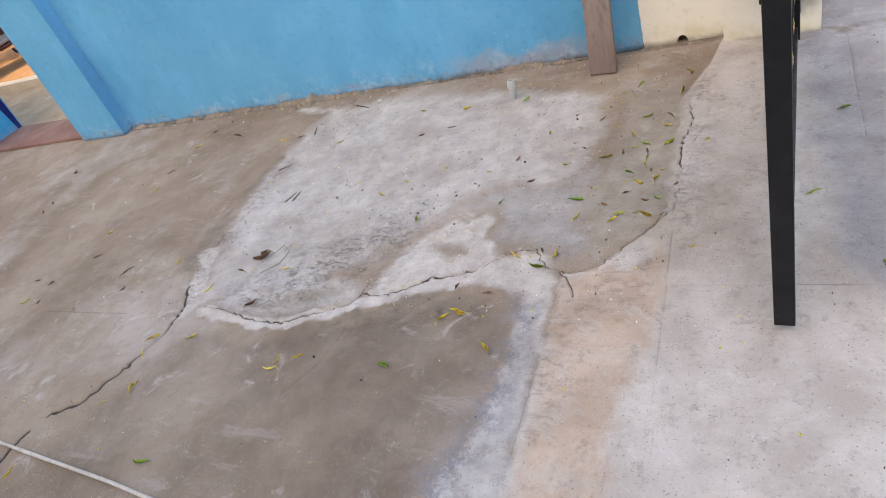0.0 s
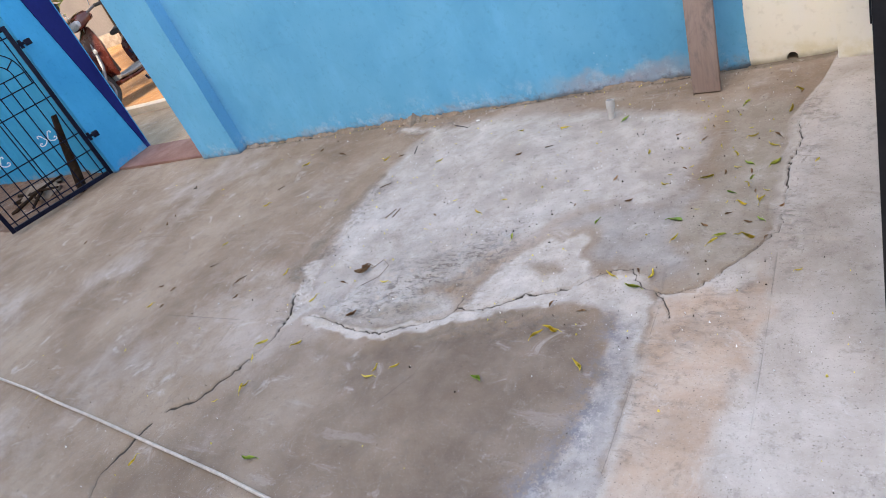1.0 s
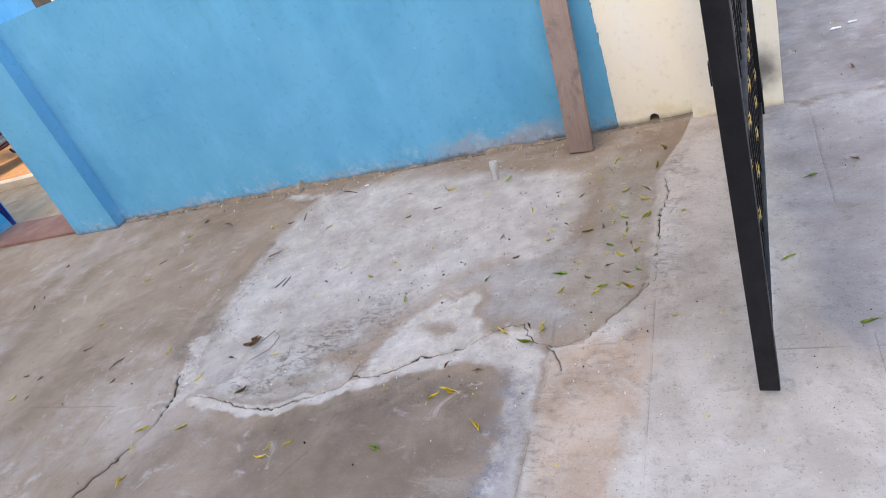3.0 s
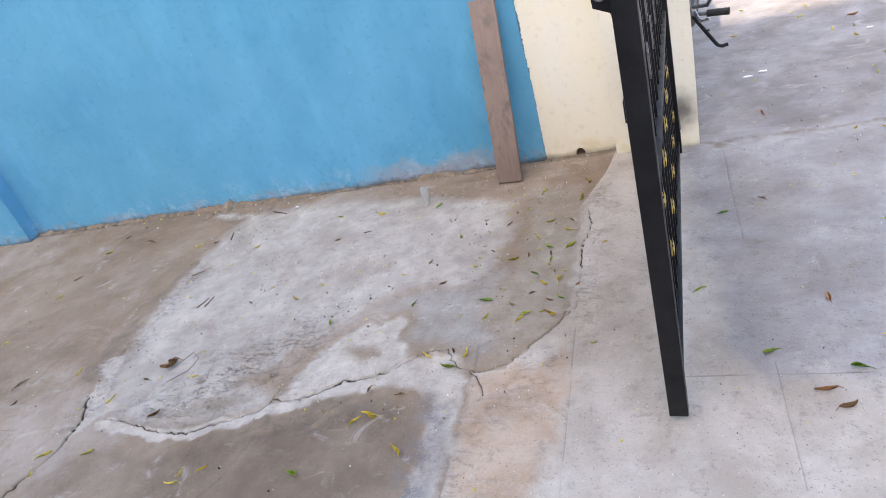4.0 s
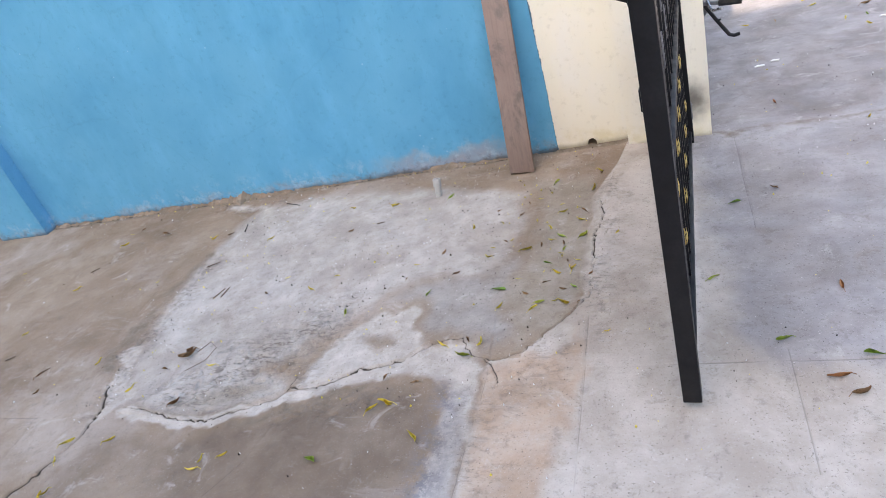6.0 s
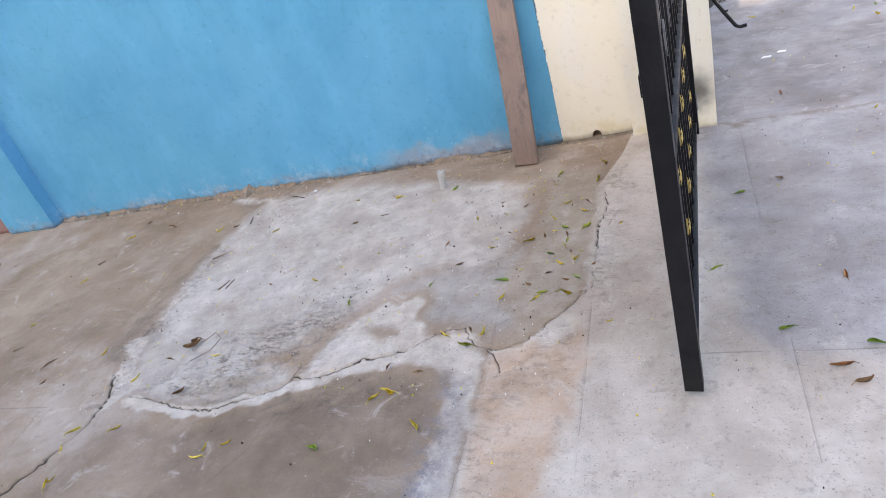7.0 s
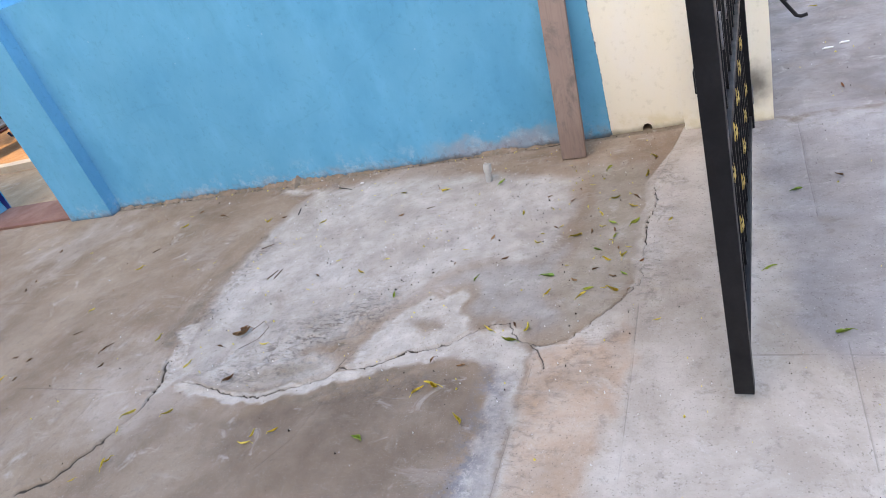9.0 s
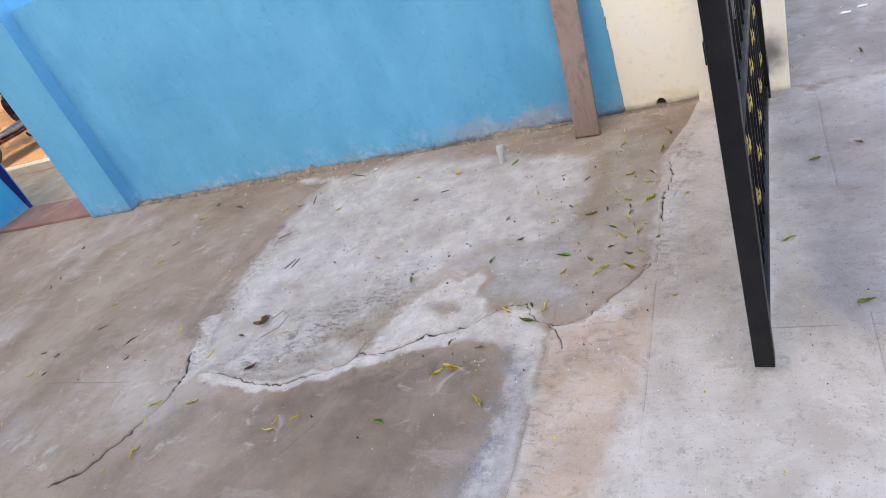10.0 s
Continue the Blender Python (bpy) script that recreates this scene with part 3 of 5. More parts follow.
    masks["pink"] = soft(inside(qx, qy, [(-0.40, 1.83), (-0.2, 1.9), (-0.12, 2.02), (-0.09, 1.8), (-0.12, 1.5), (-0.2, 1.0), (-0.25, 0.2), (-0.42, 0.2)]), 0.12)
    masks["slab"] = np.where(py > 1.86, soft(inside(px, py, SLAB_EDGE[1:] + RAMP_EDGE + [(60, 3.5), (60, 1.7), (-0.3, 1.7)]) + 0.048 * np.clip((py - 2.1) / 0.15, 0, 1) * np.clip((3.2 - py) / 0.3, 0, 1), 0.03), soft(px + 0.41 + fine[0] * 0.05, 0.06))
    masks["slab"] = np.maximum(masks["slab"], soft(py - 3.5, 0.02) * (px > 0.3))
    # bluish painted shade right of the gate, deeper past the threshold
    masks["lilac_shade"] = soft(px - 0.30 + wob[0] * 0.3, 0.3) * soft(py - 1.75 + wob[1] * 0.4, 0.5)
    masks["outer_shade"] = soft(py - 3.35 + wob[1] * 0.2, 0.5) * (px > 0.3)
    masks["gutter"] = soft(inside(qx, qy, [(-0.5, 3.2), (-0.09, 3.1), (-0.1, 2.2), (-0.2, 2.0), (-0.35, 1.9), (-0.45, 2.16), (-0.41, 2.31), (-0.36, 2.5), (-0.39, 3.05)]), 0.12)
    masks["gutter"] = np.maximum(masks["gutter"], 0.72 * soft(inside(qx, qy, [(-1.72, 1.68), (-1.42, 1.63), (-1.18, 1.75), (-1.25, 1.84), (-1.6, 1.78)]), 0.1))
    masks["gutter"] = np.maximum(masks["gutter"], 0.75 * spot)
    masks["grey"] = (0.55 + 0.45 * soft(px + 0.8, 0.3)) * soft(inside(qx, qy, [(-1.33, 1.86), (-1.15, 2.06), (-1.0, 2.24), (-0.8, 2.37), (-0.55, 2.36), (-0.43, 2.5), (-0.37, 2.5), (-0.42, 2.31), (-0.42, 2.1), (-0.36, 1.92), (-0.46, 1.90), (-0.53, 1.99), (-0.65, 2.03), (-0.74, 2.19), (-0.91, 2.19), (-1.05, 2.06), (-1.12, 1.9)]), 0.15)
    # dirt along the wall foot; a darker band across the drive at the threshold
    masks["dirt_shade"] = np.maximum(soft(0.035 - np.abs(py - 3.45 + wob[1] * 0.05), 0.05) * (px > -4.1) * (px < 0.05) * 0.9,
                               0.66 * soft(0.05 - np.abs(py - 3.36 + fine[1] * 0.1), 0.12) * (px > 0.4))
    masks["dirt_shade"] = np.maximum(masks["dirt_shade"], 0.62 * soft(0.05 - to_line(qx, qy, [(-1.3, 1.55), (-1.05, 1.68), (-0.85, 1.76)]), 0.1))
    masks["dirt_shade"] = np.maximum(masks["dirt_shade"], 0.6 * soft(0.07 - to_line(qx, qy, [(-2.17, 1.9), (-2.2, 2.2), (-2.22, 2.5), (-2.17, 2.8)]), 0.12))
    masks["apron"] = soft(py - 3.86, 0.05) * soft(-5.0 + 0.9 * (py - 3.8) - px + 0.9, 0.1) * (px < -3)
    masks["soil"] = soft(py - 5.02 + wob[1] * 0.1, 0.05) * (px < -3)
    masks["bed"] = soft(inside(qx, qy, [(-5.78, 3.5), (-5.8, 2.95), (-6.1, 2.5), (-7.6, 2.62), (-11, 2.75), (-11, 3.5)]), 0.05)

    crack = np.zeros_like(px)
    dz = value_noise(px, py, 1.3, 8) * 0.012 + value_noise(px, py, 9.0, 9) * 0.003
    dz += masks["pitted"] * np.minimum(value_noise(px, py, 34.0, 10, 3), 0.06) * 0.034
    for i, (pts, width, depth, crooked) in enumerate((
            (MAIN_CRACK, 0.0034, 0.010, 0.0045), (BRANCH, 0.003, 0.006, 0.006), (RIGHT_CRACK, 0.0026, 0.008, 0.006), (SMALL_CRACK, 0.002, 0.006, 0.006),
            (SLAB_EDGE, 0.0028, 0.012, 0.007), (LEFT_CRACK, 0.0062, 0.012, 0.011), (LOW_CRACK, 0.0068, 0.008, 0.006),
            ([(0.512, 0.2), (0.512, 1.2), (0.508, 1.62)], 0.0021, 0.0045, 0.0005), *[(f, 0.0085, 0.010, 0.007) for f in FOOT_CRACKS], *[(h, 0.0034, 0.0048, 0.006) for h in HAIR_CRACKS], *[(j, 0.0038, 0.004, 0.001) for j in JOINTS], *[(j, 0.0030, 0.0045, 0.0012) for j in GROOVES])):
        bent = jagged(pts, crooked, 40 + i, 0.016 if depth > 0.005 else 0.3)
        bx, by = [v[0] for v in bent], [v[1] for v in bent]
        s = np.nonzero((px > min(bx) - 0.03) & (px < max(bx) + 0.03) & (py > min(by) - 0.03) & (py < max(by) + 0.03))[0]
        sx, sy = px[s], py[s]
        d = to_line(sx, sy, bent)
        w = width * (1 + 1.4 * value_noise(sx, sy, 9.0, 60 + i)) * (0.45 + 1.1 * np.clip(value_noise(sx, sy, 2.6, 90 + i) + 0.5, 0.1, 1))
        g = np.clip(1 - (d - w * 0.4) / (w * 0.9), 0, 1) * np.clip(w / width * 1.1, 0.3, 1)
        if depth < 0.005:
            g *= np.clip(value_noise(sx, sy, 3.1, 120 + i) * 2.6 + 0.45, 0.06, 0.5)
        crack[s] = np.maximum(crack[s], g)
        dz[s] -= depth * g
    # the worn lip of the slab, and the small ramp by the pillar
    edge = SLAB_EDGE[3:] + RAMP_EDGE
    d, within = to_line(px, py, edge), inside(px, py, edge + [(1.0, 3.46), (1.0, 2.0)])
    lip = np.where(within > 0, 0.016 * np.exp(-d / 0.35), 0.010 * np.exp(-d / 0.05)) * np.clip((py - 1.95) / 0.2, 0, 1)
    d2 = inside(px, py, [(-2.0, 1.66), (-1.42, 1.595), (-1.152, 1.748), (-0.735, 1.88), (-0.66, 1.97), (-0.51, 1.94), (-0.41, 1.86), (-0.5, 3.2), (-2.0, 3.2)])
    lip += np.where(d2 > 0, 0.007 * np.exp(-to_line(px, py, MAIN_CRACK + RIGHT_CRACK[:5]) / 0.10), 0)
    dz += lip
    masks["crack"] = np.clip(crack, 0, 1)
    dz *= soft(3.47 - py, 0.02) + (py > 3.47) * ((px > 0.45) | (px < -4.5)) * 0.4
    z[near] = dz
    z[near] -= masks["apron"] * 0.03 + masks["soil"] * 0.02
    z[near] += masks["bed"] * (0.02 + value_noise(px, py, 4.0, 77) * 0.06)
    nx, ny = len(gx), len(gy)
    mesh = bpy.data.meshes.new("ground")
    mesh.vertices.add(nx * ny)
    mesh.vertices.foreach_set("co", np.stack([x, y, z], 1).astype(np.float32).ravel())
    i = (np.arange(nx - 1)[:, None] * ny + np.arange(ny - 1)[None]).ravel()
    quads = np.stack([i, i + ny, i + ny + 1, i + 1], 1).astype(np.int32)
    mesh.loops.add(quads.size)
    mesh.loops.foreach_set("vertex_index", quads.ravel())
    mesh.polygons.add(len(quads))
    mesh.polygons.foreach_set("loop_start", np.arange(0, quads.size, 4, dtype=np.int32))
    mesh.update(calc_edges=True)
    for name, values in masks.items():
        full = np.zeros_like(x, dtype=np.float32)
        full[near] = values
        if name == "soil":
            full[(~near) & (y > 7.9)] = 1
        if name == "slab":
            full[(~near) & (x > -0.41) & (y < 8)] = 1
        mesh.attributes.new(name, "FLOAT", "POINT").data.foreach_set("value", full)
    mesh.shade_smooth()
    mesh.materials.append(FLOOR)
    return tagged(new("ground", mesh), "cracked and patched old cement yard floor", "floor", kind="structure")


build_floor()


def structure(name, bm, material, label, category="wall"):
    return tagged(new(name, finish(name, bm, material)), label, category, kind="structure")


# ---- walls and posts ----
structure("wall_main", rough_wall((-4.0, 3.46, -0.05), (-0.335, 3.68, 1.49), 0.12, 0.006), BLUE, "sky-blue distempered plaster wall with a stained peeling foot")


def cream_wall():
    bm = rough_wall((-0.335, 3.463, -0.05), (0.06, 3.68, 1.9), 0.08, 0.005, None, 4.0)
    hole = prism([(-0.155 + 0.024 * math.cos(a), 0.010 + 0.026 * math.sin(a)) for a in [i * math.pi / 6 for i in range(12)]], 3.3, 3.9)
    wall = structure("wall_cream", bm, CREAM, "cream distempered wall end with a small drain hole")
    cutter = new("cutter", finish("cutter", hole, DARK))
    mod = wall.modifiers.new("hole", "BOOLEAN")
    mod.object, mod.solver = cutter, "EXACT"
    done = bpy.data.meshes.new_from_object(wall.evaluated_get(bpy.context.evaluated_depsgraph_get()))
    wall.modifiers.clear()
    done.shade_flat()
    wall.data = done
    bpy.data.objects.remove(cutter)
    return wall


cream_wall()
# added near-black lining; paints the shade inside the drain hole
plug = structure("drain_lining", lathe([(0.025, 0.0), (0.025, 0.2), (0.0, 0.2)], None, 16, pose(-0.155, 3.475, 0.012, -90)), DARK, "near-black lining added to darken the drain hole", "pipe")
structure("pillar_gate", rough_wall((0.031, 3.365, -0.05), (0.418, 3.76, 2.1), 0.06, 0.006, None, 9.0), CREAM, "cream plastered gate pillar with worn corners", "pillar")
structure("pilaster", rough_wall((-4.40, 3.36, -0.05), (-3.955, 3.83, 1.75), 0.1, 0.006, None, 2.0), BLUE, "sky-blue plastered wicket post", "post")
structure("post_left", rough_wall((-6.1, 3.36, -0.05), (-5.69, 3.815, 1.9), 0.1, 0.006, None, 6.0), DEEP_BLUE, "deep blue plastered wicket post with a navy edge", "post")
# navy wedge on the jamb face, wide at the top and narrow below
structure("trim_navy", prism([(3.545, 1.88), (3.80, 1.88), (3.80, 0.02), (3.77, 0.02), (3.66, 0.95)], -5.692, -5.680, 0), NAVY, "navy-blue strip on the wicket post", "trim")
structure("wall_left", rough_wall((-14.0, 3.46, -0.05), (-6.1, 3.68, 1.46), 0.2, 0.006, None, 3.0), DEEP_BLUE, "deep blue distempered boundary wall behind the open wicket")
structure("threshold", box((-5.69, 3.40, -0.02), (-4.40, 3.80, 0.022), 0.008), OXIDE, "worn red oxide threshold in the wicket opening", "threshold")
# unseen wall, added to block the sun and set where its shadow ends
structure("wall_sun_block", box((-13, -6.3, -0.1), (4.5, -6.0, 11.75), 0.02), HOUSE, "unseen pale plastered wall added to keep sun off the yard")
# unseen wall, added to cut sky light at the wicket end
structure("wall_shade_west", box((-11.5, -6.0, -0.1), (-11.2, 3.46, 8.5), 0.02), HOUSE, "unseen pale plastered wall added to darken the yard's left end")
# unseen wall, added to dim light from the right; height sets how much
structure("wall_shade_east", box((5.0, -6.0, -0.1), (5.3, 9.0, 2.6), 0.02), HOUSE, "unseen pale plastered wall added to cut light from the right")
structure("kerb", rough_wall((-20, 4.93, -0.06), (-4.0, 5.06, 0.05), 0.3, 0.01, None, 1.0), KERB, "pale worn kerb along the lane", "kerb")


def foot_mortar():
    """A low crumbling bead of old cement where the floor meets the wall."""
    rng = random.Random(12)
    verts, faces, across = [], [], 6
    n = 620
    for i in range(n + 1):
        x = -4.0 + 3.42 * i / n
        lump = noise.noise(Vector((x * 5.0, 1.7, 0))) + 0.6 * noise.noise(Vector((x * 17.0, 4.2, 0))) + 0.5 * noise.noise(Vector((x * 46.0, 8.1, 0)))
        swell = 0.6 + 1.0 * math.exp(-((x + 2.2) / 0.22) ** 2) + 0.5 * math.exp(-((x + 0.95) / 0.3) ** 2) + (0.45 if x < -2.3 else 0)
        high, deep = max(0.002, 0.017 * swell * (0.75 + 1.2 * lump)), max(0.012, 0.04 * swell * (0.75 + 0.8 * lump))
        for j in range(across):
            k = j / (across - 1)
            rough = rng.uniform(-1, 1) * 0.0022
            verts.append((x, 3.468 - deep * k + rough, -0.004 + (high + 0.004) * (1 - k ** 1.6) + rough))
    for i in range(n):
        for j in range(across - 1):
            k = i * across + j
            faces.append((k, k + 1, k + across + 1, k + across))
    mesh = bpy.data.meshes.new("trim_foot")
    mesh.from_pydata(verts, [], faces)
    mesh.materials.append(FLOOR)
    # patchy dirt, plus crevice shade painted along the edge against the wall
    dirt_shade = [min(max(0.45 + 1.1 * noise.noise(Vector((x * 9, z * 60, 2))) + (0.5 if y > 3.455 else 0), 0), 1) for x, y, z in verts]
    mesh.attributes.new("dirt_shade", "FLOAT", "POINT").data.foreach_set("value", dirt_shade)
    tagged(new("trim_foot", mesh), "crumbling bead of old brown cement along the wall foot", "trim", kind="structure")


foot_mortar()


# ---- leaning board, pipe stub, cord ----
def leaning_board():
    foot, top = Vector((-0.494, 3.262, 0.002)), Vector((-0.472, 3.437, 0.868))
    up = (top - foot).normalized()
    side = Vector((1, -0.09, 0.0))
    side = (side - up * side.dot(up)).normalized()
    m = Matrix((side, up.cross(side) * -1, up)).transposed().to_4x4()
    m.translation = foot
    ob = thing("timber_board", m, "weathered brown timber board leaning against the blue wall", "board")
    part("plank", box((-0.0625, 0.0, 0.0), (0.0625, 0.024, (top - foot).length), 0.003), TIMBER, ob)


leaning_board()


def pipe_stub():
    ob = thing("pipe_stub", pose(-0.925, 3.125, -0.01, -9, 5), "short grey plastic pipe stub standing in the floor", "pipe")
    part("pipe", lathe([(0.0, 0), (0.016, 0), (0.016, 0.075), (0.012, 0.075), (0.012, 0.03), (0.0, 0.03)], None, 20), PVC, ob)
    part("collar", lathe([(0.017, 0.06), (0.021, 0.062), (0.021, 0.098), (0.019, 0.102), (0.013, 0.102), (0.013, 0.07)], None, 20), PVC, ob)


pipe_stub()


def cord():
    bm = bmesh.new()
    pts = [(-9.5, 1.35), (-7.2, 1.26), (-5.18, 1.165), (-4.1, 1.117), (-3.23, 1.045), (-2.57, 0.983), (-2.06, 0.93), (-1.675, 0.893), (-1.347, 0.85), (-0.8, 0.76), (-0.1, 0.55), (0.6, 0.1)]
    line = []
    for (ax, ay), (bx, by) in zip(pts, pts[1:]):
        for i in range(6):
            k = i / 6
            x, y = ax + (bx - ax) * k, ay + (by - ay) * k
            line.append((x, y + 0.003 * noise.noise(Vector((x * 2.2, 0, 5))), 0.013))
    tube(line, 0.0066, bm, 8)
    tagged(new("cord", finish("cord", bm, CORD)), "thin white plastic cord lying across the cement floor", "cord")


cord()


# ---- black swing gate ----
def swing_gate():
    ob = thing("swing_gate", pose(0.233, 1.61, 0, 0, -0.12, -2.55), "open black steel swing gate with gold collars beside the pillar", "gate")
    w, length, high = 0.0250, 1.68, 1.78
    for y in (0.0, length - 0.047):
        part("stile", box((-w, y, 0.03), (w, y + 0.047, high), 0.003), BLACK, ob)
    for z in (0.06, 0.66, 1.72):
        part("rail", box((-0.017, 0.0475, z), (0.017, length - 0.0475, z + 0.034), 0.003), BLACK, ob)
    part("sheet", box((-0.0135, 0.048, 0.095), (-0.0115, length - 0.048, 0.659)), BLACK, ob, "black-painted steel sheet")
    bar = finish("bar", box((-0.0065, -0.0065, 0.0945), (0.0065, 0.0065, 0.6595), 0.001), BLACK)
    tall = finish("bar", box((-0.0065, -0.0065, 0.6945), (0.0065, 0.0065, 1.7195), 0.001), BLACK)
    swirl = bmesh.new()
    for i in range(4):
        line = [(0.0075 * math.sin(math.pi * k / 8) * math.cos(i * math.pi / 2 + k * 0.6), 0.0075 * math.sin(math.pi * k / 8) * math.sin(i * math.pi / 2 + k * 0.6), -0.036 + 0.072 * k / 8) for k in range(9)]
        tube(line, 0.0038, swirl, 6)
    lathe([(0.0066, -0.034), (0.0080, -0.02), (0.0068, 0.0), (0.0080, 0.02), (0.0066, 0.034)], swirl, 10)
    swirl = finish("basket", swirl, GOLD)
    plate = finish("scroll", prism([(0.02 * math.cos(a) * (1.5 if i % 3 else 0.9), 0.055 * math.sin(a)) for i, a in enumerate([k * math.pi / 6 for k in range(12)])], -0.004, 0.004, 0), GREY_STEEL)
    n = 12
    for i in range(n):
        y = 0.0475 + (length - 0.095) * (i + 0.5) / n
        for mesh in (bar, tall):
            b = part("bar", mesh, None, ob)
            b.location.y = y
            if mesh == bar:
                g = part("basket", swirl, None, b, "gold-painted twisted collar")
                g.location.z = 0.25 if i % 2 else 0.50
            else:
                for z in ((0.86, 1.12) if i % 2 else (0.98, 1.24)):
                    g = part("scroll", plate, None, b, "worn grey scroll plate")
                    g.location = (0.0, 0.0, z)
    latch = prism([(-0.0235, 1.09), (-0.027, 1.128), (-0.060, 1.142), (-0.064, 1.205), (-0.03, 1.215), (-0.0235, 1.23)], 0.012, 0.018, 1, None, 0.001)
    part("latch_plate", latch, BLACK, ob)
    ring = tube([(-0.044 + 0.010 * math.cos(a), 0.011, 1.166 + 0.011 * math.sin(a)) for a in [i * math.pi / 8 for i in range(17)]], 0.003, None, 6)
    part("latch_eye", ring, GREY_STEEL, ob, "pale steel latch eye")
    part("weld", box((-w - 0.004, 0.008, 0.895), (-w + 0.001, 0.03, 0.945), 0.002), BLACK, ob)
    for z in (0.17, 1.45):
        h = tube([(0.012, length - 0.01, z - 0.035), (0.012, length - 0.01, z + 0.05)], 0.017, None, 14)
        tube([(0.012, length, z), (0.02, length + 0.09, z)], 0.011, h, 10)
        part("hinge", h, GREY_STEEL, ob, "dark greased pin hinge")


swing_gate()


# ---- black wicket grille ----
def spiral(cx, cz, r, turn, flip):
    return [(cx + flip * (r * (1 - 0.75 * k / 14)) * math.cos(turn + k * 0.42), 0.0, cz + (r * (1 - 0.75 * k / 14)) * math.sin(turn + k * 0.42)) for k in range(15)]


def wicket():
    ob = thing("wicket_gate", pose(-5.645, 3.31, 0, 0, 0, -110.8), "open black-painted iron wicket gate with arched grille and silver scrolls", "gate")
    w, lo, hi = 0.955, 0.035, 1.44
    part("stile", box((0, -0.018, lo), (0.036, 0.018, hi), 0.003), RAIL, ob)
    part("stile", box((w - 0.036, -0.018, lo), (w, 0.018, hi), 0.003), RAIL, ob)
    part("rail", box((0.0365, -0.018, hi - 0.036), (w - 0.0365, 0.018, hi), 0.003), RAIL, ob)
    part("rail", box((0.0365, -0.018, lo), (w - 0.0365, 0.018, lo + 0.036), 0.003), RAIL, ob)
    r = 0.0055

    def rod(*pts, name="rod"):
        part(name, tube(pts, r, None, 6), RAIL, ob)

    for x in (0.075, 0.462, 0.493, w - 0.075):
        rod((x, 0, lo + 0.03), (x, 0, hi - 0.03))
    rod((0.03, 0.003, 1.355), (w - 0.03, 0.003, 1.355))
    for z in (0.11, 0.30, 0.47, 0.83):
        rod((0.03, 0.003, z), (w - 0.03, 0.003, z))
    for c in (0.268, 0.687):
        for rad in (0.18, 0.095):
            arc = [(c + rad * math.cos(a), 0, 1.10 + rad * math.sin(a) * 1.15) for a in [math.pi * i / 16 for i in range(17)]]
            rod(*([(c + rad, 0, 0.98)] + arc + [(c - rad, 0, 0.98)]), name="arch")
        for a in (0.5, 1.2, 1.95, 2.65):
            rod((c + 0.095 * math.cos(a), 0, 1.10 + 0.109 * math.sin(a)), (c + 0.18 * math.cos(a), 0, 1.10 + 0.207 * math.sin(a)), name="spoke")
        for z in (1.08, 0.98):
            rod((c - 0.19, 0.003, z), (c + 0.19, 0.003, z))
        for dx in (-0.095, 0.0, 0.095):
            rod((c + dx, 0, lo + 0.03), (c + dx, 0, 1.08 if dx == 0 else 0.99))
        bm = bmesh.new()
        for f in (-1, 1):
            line = [(0.050, 0.603), (0.058, 0.609), (0.054, 0.620), (0.038, 0.620), (0.026, 0.604), (0.016, 0.582), (0.005, 0.562), (0.020, 0.545), (0.042, 0.533), (0.066, 0.535), (0.074, 0.550), (0.064, 0.561), (0.052, 0.553)]
            tube([(c + f * a, 0, b - 0.02) for a, b in line], 0.0048, bm, 6)
        for v in bm.verts:
            v.co.y -= 0.012
        part("scroll", bm, SCROLL, ob, "silver-painted double scroll")
    latch = box((w - 0.25, -0.035, 0.715), (w - 0.02, -0.019, 0.737), 0.003)
    box((w - 0.15, -0.05, 0.70), (w - 0.12, -0.012, 0.75), 0.003, latch)
    part("slide_bolt", latch, RAIL, ob)
    for z in (0.40, 1.27):
        h = tube([(-0.02, 0, z - 0.035), (-0.02, 0, z + 0.035)], 0.014, None, 10)
        box((-0.055, -0.012, z - 0.012), (0.01, 0.012, z + 0.012), 0.003, h)
        box((-0.10, -0.02, z - 0.03), (-0.05, 0.03, z + 0.02), 0.004, h)
        part("hinge", h, RAIL, ob, "black strap hinge")


wicket()


def post_hook(z, name):
    ob = thing(name, pose(-4.40, 3.40, z), "rusty iron hook let into the blue wicket post", "hook", "hooks on the wicket post")
    part("pin", tube([(0.01, 0, 0), (-0.07, -0.005, 0.004), (-0.085, -0.005, 0.03)], 0.009, None, 8), RAIL, ob)


post_hook(0.93, "hook"), post_hook(0.72, "hook")


# ---- bed beside the left wall ----
def basin():
    ob = thing("metal_basin", pose(-8.55, 2.80, 0.0) @ Matrix.Diagonal((0.80, 0.80, 0.66, 1)), "dull aluminium wash basin upturned on the cement floor", "basin")
    part("bowl", lathe([(0.0, 0.262), (0.30, 0.262), (0.322, 0.25), (0.385, 0.03), (0.41, 0.022), (0.412, 0.012), (0.38, 0.012), (0.31, 0.24), (0.0, 0.25)], None, 40), ALU, ob)


basin()


def stick(name, pts, radius, label, material=None, category="stick", group=""):
    bm = tube(pts, radius, None, 7, True, 0.6)
    for v in bm.verts:
        v.co += Vector(noise.noise_vector(v.co * 25)) * radius * 0.35
    return tagged(new(name, finish(name, bm, material or STICK)), label, category, group)


stick("dead_branch", [(-5.86, 3.08, 0.0), (-5.84, 3.14, 0.2), (-5.88, 3.22, 0.42), (-5.91, 3.32, 0.66)], 0.045, "dead brown branch propped behind the wicket grille", BARK, "branch")
